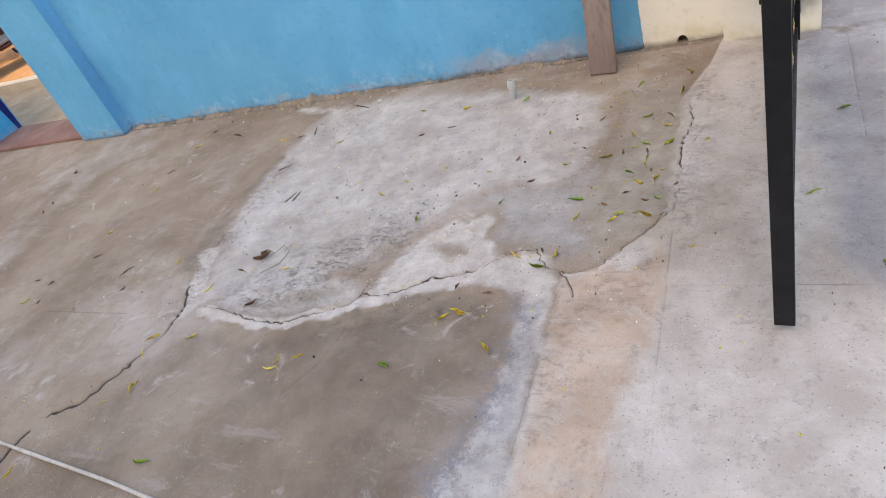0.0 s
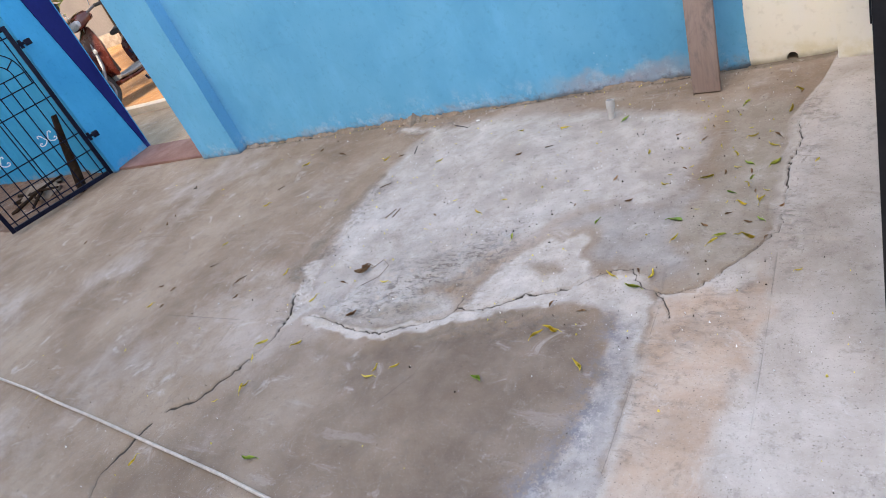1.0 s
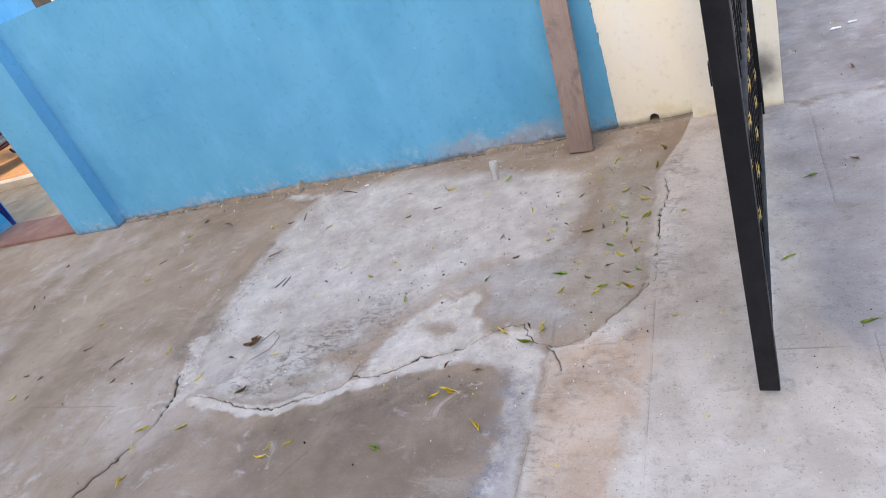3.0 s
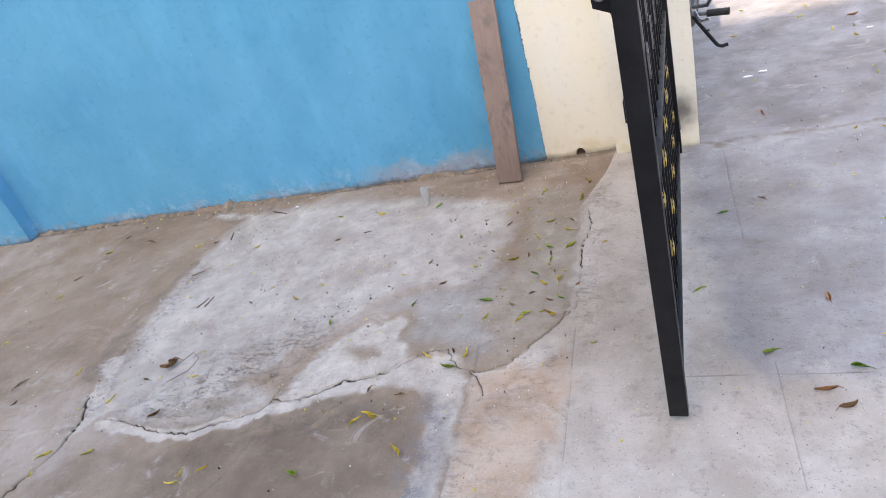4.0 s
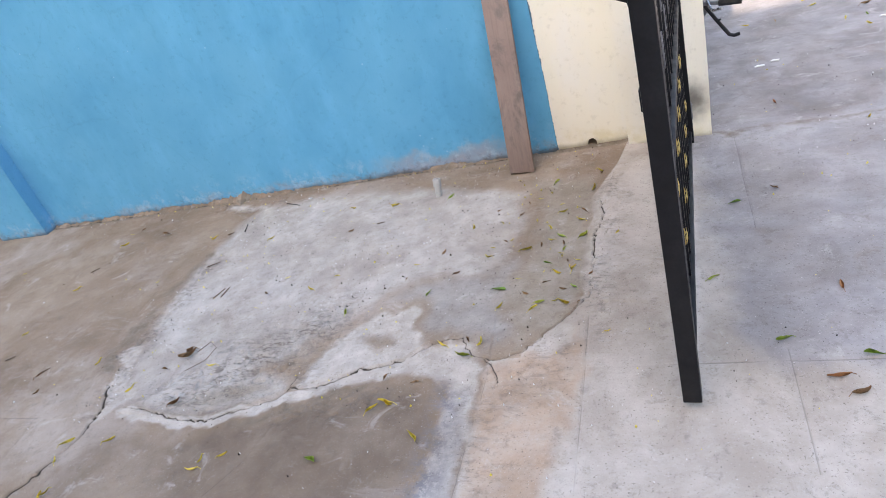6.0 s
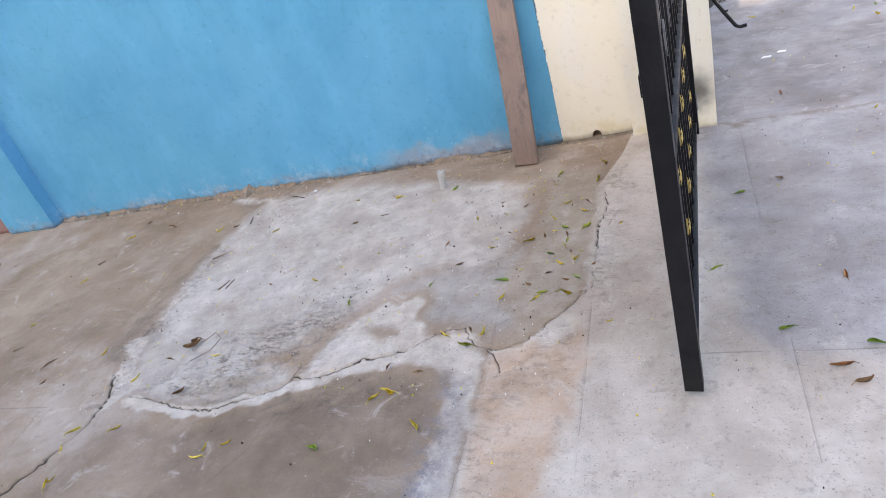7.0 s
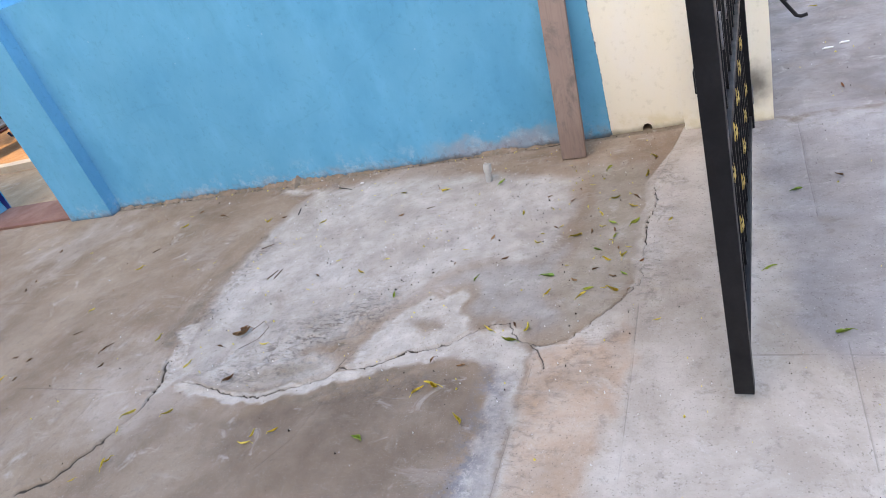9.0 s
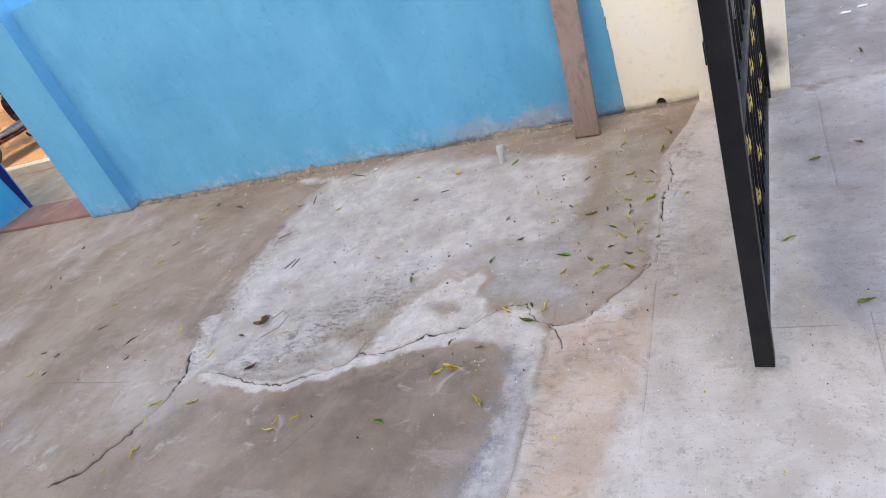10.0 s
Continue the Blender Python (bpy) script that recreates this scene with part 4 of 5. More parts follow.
for a, b in (((-6.9, 2.95, 0.03), (-6.15, 3.05, 0.10)), ((-7.1, 3.1, 0.03), (-6.3, 2.9, 0.07)), ((-6.6, 2.75, 0.03), (-6.35, 3.25, 0.12)), ((-6.75, 3.2, 0.04), (-6.2, 2.78, 0.06))):
    stick("dry_stick", [a, [(u + v) / 2 + 0.03 for u, v in zip(a, b)], b], 0.018, "dry brown stick on the soil bed", BARK, "stick", "sticks on the soil bed")


def broken_slab(x, y, rz, tilt, name="broken_slab"):
    ob = thing(name, pose(x, y, 0.035, tilt, 8, rz), "broken piece of grey cement slab on the soil bed", "slab", "broken slabs")
    part("chunk", prism([(-0.19, -0.1), (0.16, -0.12), (0.2, 0.05), (0.06, 0.13), (-0.17, 0.1)], 0, 0.04, 2, None, 0.006), MUDDY, ob)


broken_slab(-6.55, 3.08, 20, 18), broken_slab(-6.75, 3.2, 70, -10)
tube_ring = tube([(-7.05 + 0.1 * math.cos(a), 2.28 + 0.06 * math.sin(a), 0.012) for a in [i * math.pi / 10 for i in range(21)]], 0.0065, None, 8)
tagged(new("rubber_loop", finish("rubber_loop", tube_ring, RUBBER)), "black rubber loop lying on the cement floor", "loop")


# ---- lane beyond the wicket ----
def wheel(parent, x, r, width, spokes=6):
    tyre = bmesh.new()
    m = pose(x, 0, r, 90)
    lathe([(r * 0.66, -width * 0.42), (r * 0.82, -width * 0.5), (r * 0.95, -width * 0.36), (r, 0), (r * 0.95, width * 0.36), (r * 0.82, width * 0.5), (r * 0.66, width * 0.42), (r * 0.66, -width * 0.42)], tyre, 32, m)
    w = part("wheel", lathe([(0.0, -0.05), (r * 0.2, -0.05), (r * 0.22, 0.05), (0.0, 0.05)], None, 20, m), GREY_STEEL, parent)
    part("tyre", tyre, RUBBER, w)
    rim = lathe([(r * 0.56, -0.03), (r * 0.665, -0.04), (r * 0.665, 0.04), (r * 0.56, 0.03), (r * 0.56, -0.03)], None, 32, m)
    for i in range(spokes):
        a = 2 * math.pi * i / spokes
        tube([m @ Vector((r * 0.15 * math.cos(a), r * 0.15 * math.sin(a), 0)), m @ Vector((r * 0.6 * math.cos(a), r * 0.6 * math.sin(a), 0))], 0.014, rim, 6)
    part("rim", rim, GREY_STEEL, w)


def ring(x, y, z, ry, rz, lean=0.0, n=14):
    """A rounded section across the scooter's length."""
    out = []
    for i in range(n):
        a = 2 * math.pi * i / n
        c, s = math.cos(a), math.sin(a)
        out.append((x + lean * s * rz, y + ry * math.copysign(abs(c) ** 0.7, c), z + rz * math.copysign(abs(s) ** 0.7, s)))
    return out


def scooter():
    ob = thing("scooter", pose(-8.52, 6.06, -0.018, 5, 0, -82) @ Matrix.Scale(1.14, 4), "maroon step-through scooter parked in the sunlit lane", "scooter")
    wheel(ob, 0.62, 0.215, 0.095)
    wheel(ob, -0.62, 0.215, 0.10)
    part("leg_shield", loft([ring(0.40, 0, 0.30, 0.17, 0.03), ring(0.43, 0, 0.42, 0.21, 0.035), ring(0.41, 0, 0.58, 0.22, 0.035), ring(0.36, 0, 0.74, 0.18, 0.04), ring(0.30, 0, 0.86, 0.09, 0.03)]), MAROON, ob)
    part("inner_shield", loft([ring(0.34, 0, 0.33, 0.15, 0.02), ring(0.37, 0, 0.5, 0.18, 0.02), ring(0.33, 0, 0.68, 0.16, 0.02), ring(0.27, 0, 0.82, 0.07, 0.02)]), DUSTY, ob)
    part("floorboard", loft([ring(0.42, 0, 0.27, 0.17, 0.03), ring(0.2, 0, 0.25, 0.19, 0.035), ring(-0.12, 0, 0.26, 0.18, 0.04)]), DUSTY, ob, "grey dusty foot board")
    part("side_skirt", loft([ring(0.44, 0, 0.215, 0.15, 0.03), ring(0.15, 0, 0.2, 0.175, 0.03), ring(-0.2, 0, 0.22, 0.17, 0.04)]), MAROON, ob)
    part("rear_body", loft([ring(-0.10, 0, 0.42, 0.12, 0.16), ring(-0.25, 0, 0.52, 0.16, 0.17), ring(-0.5, 0, 0.58, 0.17, 0.14), ring(-0.78, 0, 0.64, 0.12, 0.09), ring(-0.9, 0, 0.67, 0.05, 0.04)]), MAROON, ob)
    part("seat", loft([ring(-0.05, 0, 0.70, 0.09, 0.03), ring(-0.2, 0, 0.72, 0.13, 0.045), ring(-0.45, 0, 0.74, 0.14, 0.045), ring(-0.75, 0, 0.78, 0.11, 0.04)]), RUBBER, ob, "black vinyl seat")
    part("front_fender", loft([ring(0.42, 0, 0.33, 0.05, 0.03), ring(0.5, 0, 0.44, 0.075, 0.03), ring(0.62, 0, 0.475, 0.08, 0.025), ring(0.76, 0, 0.43, 0.07, 0.025), ring(0.84, 0, 0.33, 0.04, 0.02)]), MAROON, ob)
    part("fork", tube([(0.62, 0.07, 0.215), (0.47, 0.07, 0.45), (0.30, 0.0, 0.85), (0.26, 0, 0.95)], 0.022, None, 8), GREY_STEEL, ob)
    cowl = part("handlebar_cowl", loft([ring(0.16, 0, 0.97, 0.10, 0.04), ring(0.24, 0, 0.99, 0.15, 0.07), ring(0.33, 0, 0.96, 0.13, 0.08), ring(0.40, 0, 0.93, 0.07, 0.05)]), MAROON, ob)
    part("headlight", loft([ring(0.36, 0, 0.95, 0.10, 0.055), ring(0.405, 0, 0.94, 0.085, 0.045), ring(0.42, 0, 0.935, 0.03, 0.02)]), GLASS, cowl, "clear headlight lens")
    for s in (-1, 1):
        bar = part("handlebar", tube([(0.24, 0.1 * s, 1.0), (0.2, 0.25 * s, 1.03), (0.15, 0.36 * s, 1.02)], 0.014, None, 8), GREY_STEEL, ob)
        part("grip", tube([(0.19, 0.26 * s, 1.03), (0.145, 0.37 * s, 1.018)], 0.019, None, 8), RUBBER, bar)
        mir = part("mirror", lathe([(0.0, 0), (0.05, 0.004), (0.06, 0.012), (0.0, 0.02)], None, 16, pose(0.2, 0.28 * s, 1.2, 0, 80)), RUBBER, ob)
        part("mirror_stem", tube([(0.21, 0.2 * s, 1.03), (0.21, 0.26 * s, 1.13), (0.2, 0.28 * s, 1.19)], 0.005, None, 6), CHROME, mir)
    part("apron_lamp", loft([ring(0.452, 0.1, 0.62, 0.035, 0.03), ring(0.462, 0.1, 0.62, 0.02, 0.02)]), GLASS, ob, "clear turn lamp")
    part("side_stand", tube([(-0.1, 0.14, 0.2), (-0.06, 0.26, 0.0)], 0.011, None, 8), GREY_STEEL, ob)
    part("exhaust", tube([(-0.15, -0.18, 0.24), (-0.5, -0.2, 0.27), (-0.85, -0.2, 0.34)], 0.045, None, 12), GREY_STEEL, ob)


scooter()


def motorcycle():
    ob = thing("motorcycle", pose(0.372, 4.61, 0, 0, 4, -101.5), "dark motorcycle parked on its side stand behind the cream pillar", "motorcycle")
    wheel(ob, 0.60, 0.285, 0.08, 8)
    wheel(ob, -0.60, 0.285, 0.09, 8)
    part("engine", box((-0.12, -0.1, 0.28), (0.2, 0.1, 0.55), 0.04), GREY_STEEL, ob, "dull grey finned engine")
    part("frame", tube([(0.42, 0, 0.85), (0.25, 0, 0.35), (0.15, 0, 0.24), (-0.2, 0, 0.26), (-0.35, 0, 0.6), (-0.7, 0, 0.72)], 0.018, None, 8), BLACK, ob)
    part("fork", tube([(0.60, 0.06, 0.285), (0.42, 0.05, 0.85)], 0.018, None, 8), CHROME, ob)
    part("tank", loft([ring(0.38, 0, 0.82, 0.08, 0.07), ring(0.2, 0, 0.86, 0.14, 0.11), ring(-0.05, 0, 0.82, 0.11, 0.08)]), BLACK, ob)
    part("seat", loft([ring(-0.03, 0, 0.8, 0.09, 0.04), ring(-0.3, 0, 0.79, 0.13, 0.05), ring(-0.75, 0, 0.84, 0.1, 0.04)]), RUBBER, ob)
    part("rear_fender", loft([ring(-0.45, 0, 0.6, 0.06, 0.03), ring(-0.7, 0, 0.64, 0.07, 0.03), ring(-0.92, 0, 0.5, 0.06, 0.03)]), BLACK, ob)
    part("handlebar", tube([(0.34, -0.34, 1.0), (0.4, -0.15, 1.0), (0.42, 0, 0.94), (0.4, 0.15, 1.0), (0.34, 0.34, 1.0)], 0.012, None, 8), CHROME, ob)
    peg = part("foot_peg", tube([(-0.08, 0.08, 0.265), (-0.06, 0.2, 0.262)], 0.012, None, 8), GREY_STEEL, ob)
    part("peg_rubber", tube([(-0.065, 0.19, 0.262), (-0.05, 0.315, 0.262)], 0.021, None, 10), RUBBER, peg, "black ribbed rubber")
    part("gear_lever", tube([(-0.02, 0.13, 0.30), (0.08, 0.17, 0.27), (0.14, 0.23, 0.30)], 0.008, None, 8), CHROME, ob)
    part("guard_tube", tube([(-0.16, 0.1, 0.28), (-0.10, 0.19, 0.30), (-0.02, 0.22, 0.36), (0.0, 0.18, 0.5), (0.0, 0.1, 0.62)], 0.012, None, 8), GREY_STEEL, ob)
    stand = tube([(-0.12, 0.09, 0.25), (-0.13, 0.16, 0.13), (-0.13, 0.225, 0.03), (-0.14, 0.25, 0.016), (-0.145, 0.285, 0.022)], 0.0115, None, 8)
    tube([(-0.13, 0.16, 0.13), (-0.11, 0.185, 0.14)], 0.006, stand, 6)
    part("side_stand", stand, BLACK, ob)


motorcycle()


def tree(name, x, y, trunk_r, high, crown, spread, leaves, seed, label, lean=(0.0, 0.0)):
    rng = random.Random(seed)
    ob = thing(name, pose(x, y, -0.05), label, "tree")
    bm = tube([(0, 0, 0), (0.03 + lean[0] * high * 0.4, 0.02 + lean[1] * high * 0.4, high * 0.4), (lean[0] * high * 0.75 - 0.03, 0.05 + lean[1] * high * 0.75, high * 0.75), (0.05 + lean[0] * high, lean[1] * high, high)], trunk_r, None, 14, True, 0.65)
    for v in bm.verts:
        v.co += Vector(noise.noise_vector(v.co * 5)) * trunk_r * 0.18
    c = Vector(crown)
    for i in range(7):
        end = c + Vector((rng.uniform(-1, 1), rng.uniform(-1, 1), rng.uniform(-0.5, 0.8))) * spread * 0.8
        at = high * rng.uniform(0.75, 1)
        base = Vector((lean[0] * at, lean[1] * at, at))
        tube([base, (base + end) / 2 + Vector((0, 0, 0.25)), end], trunk_r * 0.3, bm, 7, True, 0.25)
    part("trunk", bm, BARK, ob)
    verts, faces = [], []
    clumps = [c + Vector((rng.gauss(0, 0.5), rng.gauss(0, 0.5), rng.gauss(0, 0.38))) * spread for _ in range(26)]
    for i in range(leaves):
        p = rng.choice(clumps) + Vector((rng.gauss(0, 0.17), rng.gauss(0, 0.17), rng.gauss(0, 0.14))) * spread
        q = Euler((rng.uniform(-1, 1), rng.uniform(-1, 1), rng.uniform(0, 6.3))).to_matrix()
        s = rng.uniform(0.045, 0.085)
        k = len(verts)
        verts += [p + q @ Vector(v) * s for v in ((-1, 0, 0), (0, -0.45, 0.12), (1.1, 0, -0.1), (0, 0.45, 0.12))]
        faces += [(k, k + 1, k + 2), (k, k + 2, k + 3)]
    mesh = bpy.data.meshes.new("crown")
    mesh.from_pydata(verts, [], faces)
    mesh.materials.append(CROWN)
    part("crown", mesh, None, ob)


tree("tree", -9.25, 4.27, 0.29, 2.9, (-2.0, 1.75, 2.9), 1.5, 15000, 5, "thick dark-barked tree leaning behind the boundary wall", (0.22, 0.07))
tree("tree", -12.6, 9.0, 0.16, 3.6, (-0.5, 1.0, 6.0), 1.3, 5000, 6, "slender brown tree before the beige house")


def house(name, x0, x1, y, high, wall_mat, label, windows, banded=False):
    ob = thing(name, pose(x0, y, -0.05), label, "house")
    part("wall", box((0, 0, 0), (x1 - x0, 5, high), 0.03), wall_mat, ob)
    part("roof", box((-0.3, -0.4, high), (x1 - x0 + 0.3, 5.3, high + 0.18), 0.02), HOUSE, ob, "flat pale roof slab")
    part("plinth", box((-0.06, -0.08, 0), (x1 - x0 + 0.06, -0.003, 0.35), 0.02), MUDDY, ob)
    for wx, wz in windows:
        f = part("window", box((wx, -0.05, wz), (wx + 1.1, -0.004, wz + 1.2), 0.01), WHITE, ob)
        for k in (0.06, 0.58):
            part("pane", box((wx + k, -0.062, wz + 0.07), (wx + k + 0.46, -0.052, wz + 1.13), 0.004), RUBBER, f, "dark window pane")
    if banded:
        for k in range(9):
            for j in range(8):
                part("brick", box((0.2 + j * 0.5 + (k % 2) * 0.25, -0.05, 0.5 + k * 0.3), (0.45 + j * 0.5 + (k % 2) * 0.25, -0.004, 0.65 + k * 0.3), 0.008), HOUSE, ob)


house("house", -19, -9.5, 10.2, 4.4, BEIGE, "sunlit beige plastered house across the lane", ((1.5, 1.3), (7.0, 1.3)))
house("brick_house", -26, -19.6, 9.0, 4.6, BRICK, "brown brick house with raised white blocks", ((5.0, 2.2),), True)


# ---- leaves, twigs and grit on the floor ----
def leaf_mesh(name, length, width, curl, material, seed):
    rng = random.Random(seed)
    bm = bmesh.new()
    rows = []
    n = 6
    for i in range(n + 1):
        k = i / n
        w = width * math.sin(math.pi * min(k * 0.92 + 0.06, 1)) ** 0.8 * 0.5
        x = (k - 0.5) * length
        bend = curl * (k - 0.5) ** 2 * 4
        side = 0.16 * length * math.sin(k * 3.0 + seed)
        twist = (k - 0.5) * (1.6 if seed % 2 else -1.2)
        fold = w * math.cos(twist)
        rows.append([bm.verts.new((x, side - fold, 0.004 + bend + w * (0.8 + 0.7 * math.sin(twist)))), bm.verts.new((x, side, 0.002 + bend)), bm.verts.new((x, side + fold * rng.uniform(0.6, 1.0), 0.004 + bend + w * (rng.uniform(0.4, 0.9) - 0.7 * math.sin(twist))))])
    for a, b in zip(rows, rows[1:]):
        for j in (0, 1):
            bm.faces.new((a[j], a[j + 1], b[j + 1], b[j]))
    ext = bmesh.ops.solidify(bm, geom=bm.faces[:], thickness=0.0006)
    tube([(length * 0.5, rows[-1][1].co.y, 0.003 + curl), (length * 0.72, rows[-1][1].co.y * 1.3, 0.002)], 0.0009, bm, 5)
    return finish(name, bm, material, 1.0)


LEAF = {
    "y": [leaf_mesh("leaf", 0.044, 0.011, 0.008, YELLOW_LEAF, s) for s in (1, 2, 3, 4, 5)],
    "g": [leaf_mesh("leaf", 0.042, 0.015, 0.005, GREEN_LEAF, s) for s in (4, 5, 7)],
    "r": [leaf_mesh("leaf", 0.055, 0.017, 0.006, RUST_LEAF, 8)],
    "b": [leaf_mesh("leaf", 0.050, 0.018, 0.008, BROWN_LEAF, s) for s in (6, 7)],
}
WORD = {"r": "rusty orange fallen leaf on the cement floor", "y": "yellow fallen leaf curled on the cement floor", "g": "green fallen leaf on the cement floor", "b": "dry brown fallen leaf on the cement floor"}
leaf_rng = random.Random(21)


def leaf(x, y, kind, turn=None, size=1.0):
    mesh = leaf_rng.choice(LEAF[kind])
    ob = new("fallen_leaf", mesh)
    ob.matrix_world = pose(x, y, 0.004, leaf_rng.uniform(-14, 14), leaf_rng.uniform(-8, 8), leaf_rng.uniform(0, 360) if turn is None else turn) @ Matrix.Scale(size * leaf_rng.uniform(0.85, 1.15), 4)
    tagged(ob, WORD[kind], "leaf", "fallen leaves")


FALLEN = (
    ("y", 1.15, ((-0.12, 2.97), (-0.37, 2.51), (-0.22, 2.33), (-0.18, 2.13), (-0.59, 1.51), (-0.73, 1.66), (-0.72, 1.66), (-0.77, 1.63), (-2.01, 1.49),)),
    ("y", 0.95, ((-0.24, 2.79), (-0.16, 2.71), (-0.29, 2.66), (-0.16, 2.34), (-0.29, 2.11), (-0.42, 2.14), (-0.65, 2.74), (-0.53, 2.49), (-0.00, 2.55), (-0.60, 1.94), (-0.46, 1.94), (-0.10, 3.14), (-1.16, 3.07), (-1.34, 2.37), (-1.41, 3.10), (-1.15, 3.07), (-1.82, 2.88), (-2.25, 2.97), (-2.96, 3.03), (-1.92, 1.77), (-1.59, 1.89), (-2.95, 2.58), (-2.25, 1.95), (-2.96, 2.20),)),
    ("y", 0.95, ((-1.92, 1.25), (-2.00, 1.41), (-1.81, 1.50), (-1.34, 1.42), (-1.35, 1.38), (-1.26, 1.44), (1.40, 3.98), (1.05, 3.30), (1.16, 3.27), (1.22, 3.27), (1.28, 3.89), (1.11, 5.18), (1.21, 5.47), (0.73, 4.89), (1.21, 5.26), (1.25, 4.67), (1.33, 4.50), (1.14, 5.04), (0.81, 1.91), (-2.17, 0.86), (-3.08, 1.68), (-1.92, 1.27),)),
    ("g", 1.2, ((-0.23, 2.59), (-0.14, 2.58), (-0.44, 2.24), (-0.84, 3.08), (-0.51, 1.88), (-0.91, 1.42), (0.33, 2.21), (0.50, 1.88), (0.98, 2.54), (1.38, 4.14), (0.71, 1.80), (-1.62, 0.98),)),
    ("g", 0.85, ((-0.30, 3.08), (-0.21, 2.49), (-0.27, 2.40), (-0.15, 2.23), (-0.27, 2.15), (-0.74, 2.26), (-1.09, 2.18), (0.45, 2.70), (1.29, 3.97), (1.36, 3.76), (0.84, 5.44), (1.36, 4.68),)),
    ("b", 1.1, ((-2.69, 3.10), (-1.64, 1.69), (1.40, 4.88), (0.65, 1.66),)),
    ("b", 0.62, ((-0.15, 2.78), (-0.31, 2.54), (-0.26, 2.27), (-0.19, 2.22), (-0.33, 2.21), (-0.43, 2.81), (-0.75, 2.56), (-0.65, 1.75), (-0.55, 2.87), (-0.47, 2.59), (-0.65, 2.39), (-1.58, 2.37), (-2.15, 2.99), (-2.95, 3.20), (-1.33, 2.86), (-0.77, 1.78), (-1.82, 1.88), (-2.56, 1.86), (-2.46, 1.77), (-2.97, 2.37), (-4.00, 2.89), (0.60, 2.78), (0.90, 4.88), (-3.30, 0.70), (-2.97, 1.68), (-3.02, 1.81), (-2.55, 1.88), (-4.62, 2.28), (-4.00, 2.90), (-3.83, 2.45), (-3.84, 2.54),)),
    ("r", 0.95, ((0.61, 1.72), (-0.08, 2.31), (0.70, 2.12), (0.72, 3.62),)),
)
for kind, size, places in FALLEN:
    for x, y in places:
        leaf(x, y, kind, None, size)
for i in range(46):
    leaf(leaf_rng.gauss(-0.26, 0.12) if i < 26 else leaf_rng.uniform(-3.8, -0.4), leaf_rng.gauss(2.6, 0.3) if i < 26 else leaf_rng.uniform(1.0, 3.3), "yyyb"[i % 4], None, leaf_rng.uniform(0.3, 0.55))


def litter_scrap():
    ob = thing("leaf_scrap", pose(-1.743, 1.962, 0.004, 0, 0, 35), "crumpled dry brown leaf scrap with a wiry stem", "leaf")
    for k, (s, t) in enumerate(((1.5, 0), (1.2, 40), (0.9, -25))):
        p = part("blade", leaf_mesh("blade", 0.05, 0.022, 0.012, BROWN_LEAF, 11 + k), None, ob)
        p.matrix_world = ob.matrix_world @ pose(0.008 * k - 0.01, 0.008 * k, 0.002 * k, 12 * k - 10, 5, t) @ Matrix.Scale(s, 4)
    part("stem", tube([(0.03, 0.0, 0.004), (0.09, 0.03, 0.006), (0.11, -0.03, 0.004), (0.06, -0.09, 0.005), (-0.03, -0.10, 0.004)], 0.0013, None, 5), STICK, ob)


litter_scrap()
TWIGS = ((-1.926, 3.285, -1.815, 3.237), (-2.066, 3.005, -2.094, 3.089), (-2.111, 2.666, -2.049, 2.704), (-1.886, 2.37, -1.862, 2.445), (-1.845, 2.375, -1.84, 2.45), (-1.2, 2.9, -1.16, 2.91), (-2.9, 2.0, -2.86, 2.03), (-3.0, 2.75, -2.97, 2.79), (-2.56, 1.9, -2.53, 1.93))
for a, b, c, d in TWIGS:
    stick("twig", [(a, b, 0.006), ((a + c) / 2 + 0.004, (b + d) / 2 - 0.003, 0.008), (c, d, 0.006)], 0.003, "thin dark twig on the cement floor", DARK if a > -2.12 and b > 3.0 else None, "twig", "twigs on the floor")
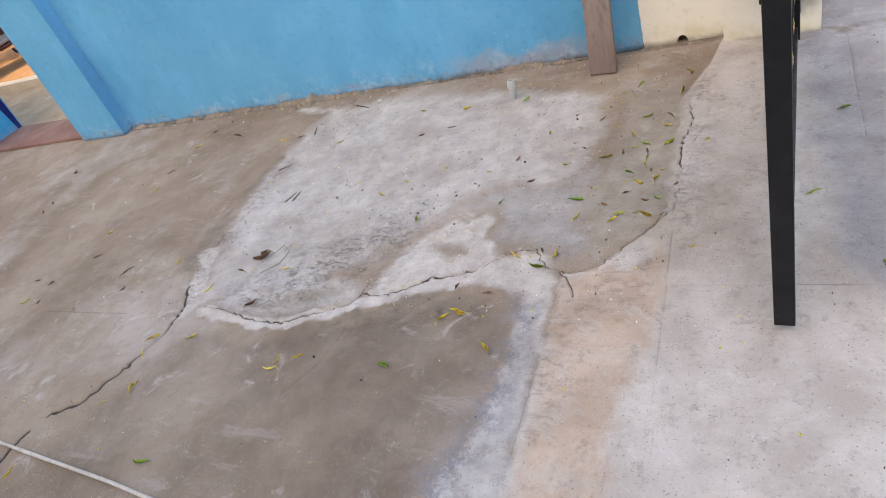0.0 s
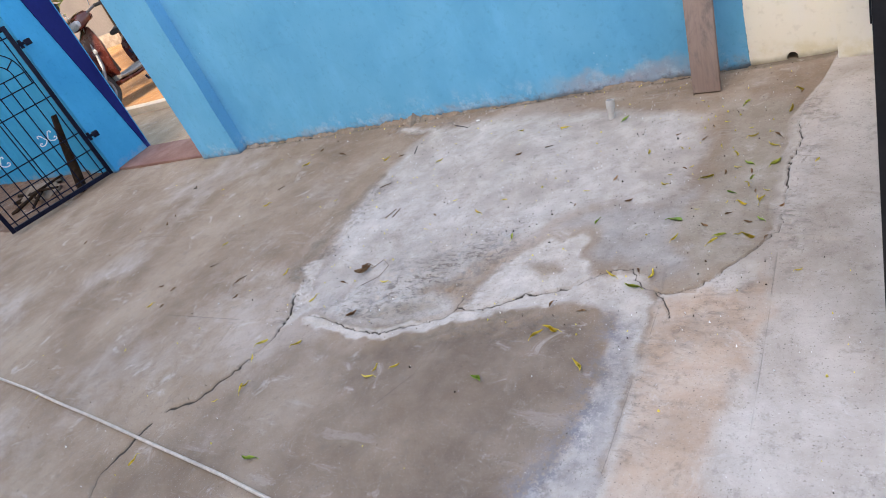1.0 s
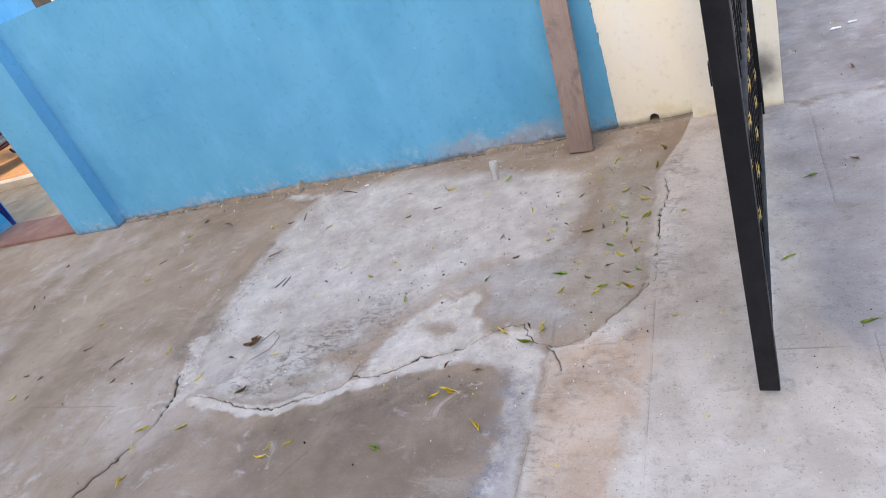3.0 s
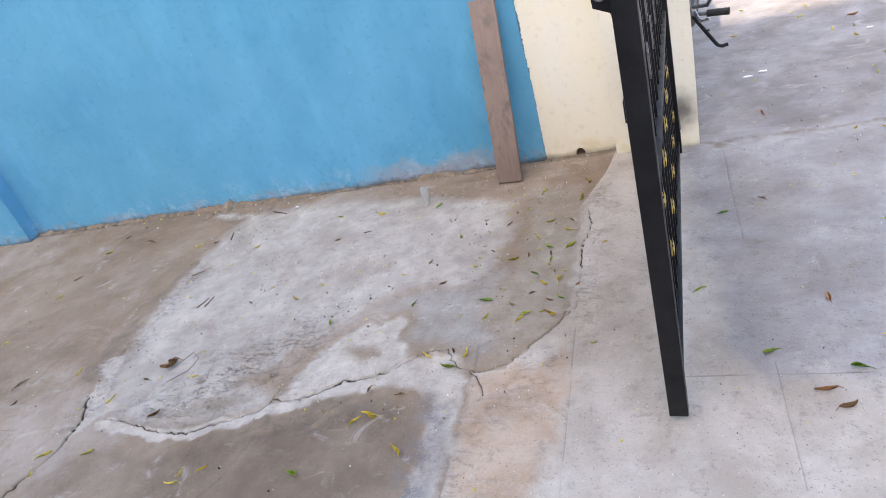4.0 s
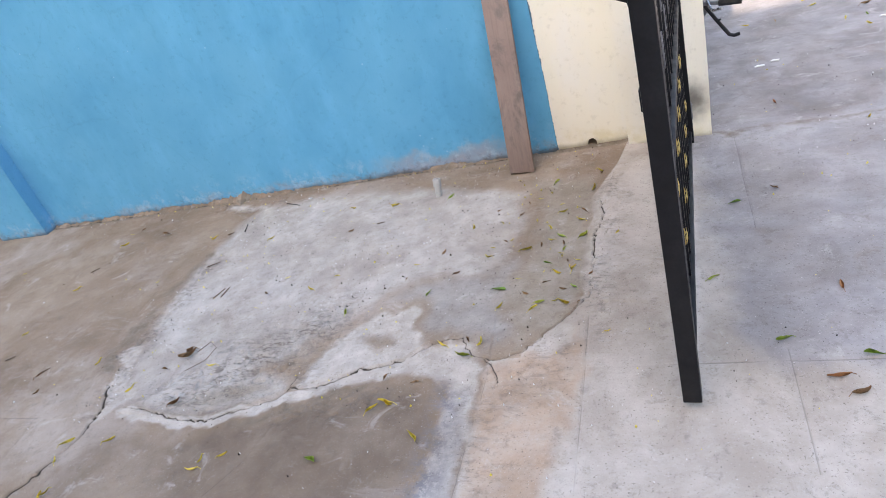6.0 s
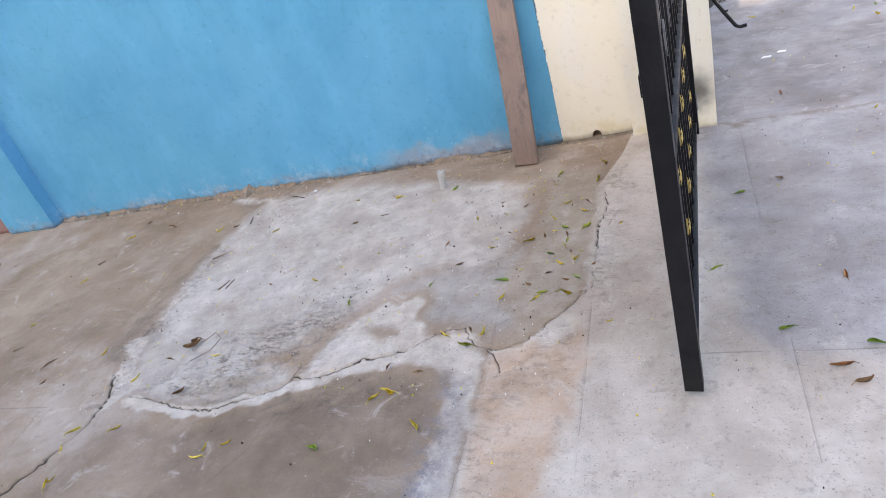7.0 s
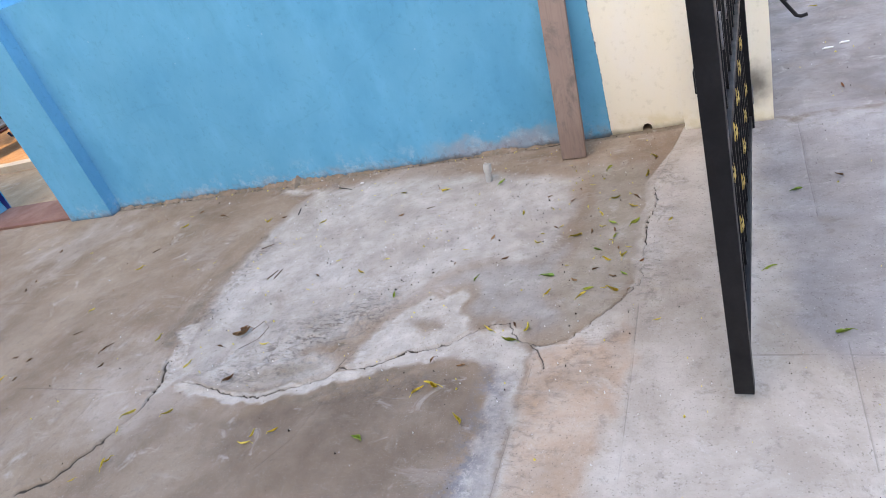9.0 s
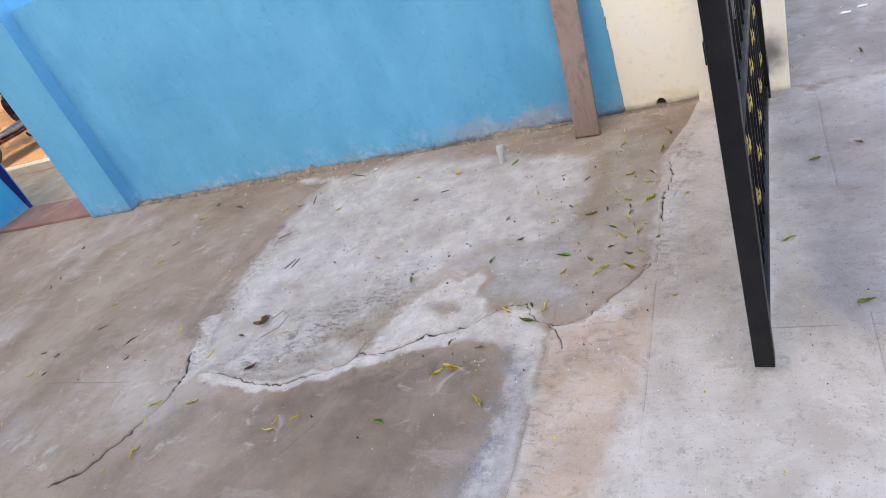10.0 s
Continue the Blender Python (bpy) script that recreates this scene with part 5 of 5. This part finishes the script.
for x, y, s in ((0.801, 4.194, 1.0), (0.72, 4.15, 1.1), (-1.78, 3.31, 0.5), (1.42, 4.6, 0.8)):
    chip = prism([(-0.024 * s, -0.006 * s), (0.02 * s, -0.01 * s), (0.026 * s, 0.006 * s), (-0.01 * s, 0.011 * s)], 0.001, 0.006, 2)
    ob = new("plaster_chip", finish("plaster_chip", chip, CHIP))
    ob.location = (x, y, 0.001)
    tagged(ob, "small white plaster chip on the floor", "chip", "plaster chips")


def grit(name, count, material, label, seed, lo, hi):
    rng = random.Random(seed)
    verts, faces = [], []
    for i in range(count):
        u = rng.random()
        if u < 0.45:
            x, y = rng.uniform(-2.1, -0.1), rng.uniform(1.6, 3.4)
        elif u < 0.7:
            x, y = rng.uniform(-0.1, 1.4), rng.uniform(0.6, 4.4)
        elif u < 0.8:
            x, y = rng.uniform(-4.0, -0.1), 3.44 - abs(rng.gauss(0, 0.03))
        else:
            x, y = rng.uniform(-4.6, -0.1), rng.uniform(0.5, 3.4)
        if noise.noise(Vector((x * 2.3, y * 2.3, seed))) < rng.uniform(-0.5, 0.3):
            continue
        s = (lo + (hi - lo) * rng.random() ** 2) * (1.7 if rng.random() < 0.06 else 1)
        a = rng.uniform(0, 6.3)
        e = rng.uniform(0.25, 0.8)
        k = len(verts)
        ca, sa = math.cos(a), math.sin(a)
        for px, py in ((-1, 0), (0, -e), (1, 0), (0, e)):
            verts.append((x + (px * ca - py * sa) * s, y + (px * sa + py * ca) * s, -0.001 + 0.006 * noise.noise(Vector((x, y, 3)))))
        verts.append((x, y, 0.0055 + s * 0.5))
        faces += [(k, k + 1, k + 4), (k + 1, k + 2, k + 4), (k + 2, k + 3, k + 4), (k + 3, k, k + 4)]
    mesh = bpy.data.meshes.new(name)
    mesh.from_pydata(verts, [], faces)
    mesh.materials.append(material)
    tagged(new(name, mesh), label, "litter", kind="stuff")


grit("dark_grit", 1300, BARK, "dark seed husks and crumbs scattered on the cement floor", 3, 0.0014, 0.0042)
grit("straw_grit", 420, YELLOW_LEAF, "yellow leaf crumbs scattered on the cement floor", 4, 0.002, 0.007)
grit("pale_grit", 800, CHIP, "pale cement crumbs scattered on the floor", 5, 0.0015, 0.004)
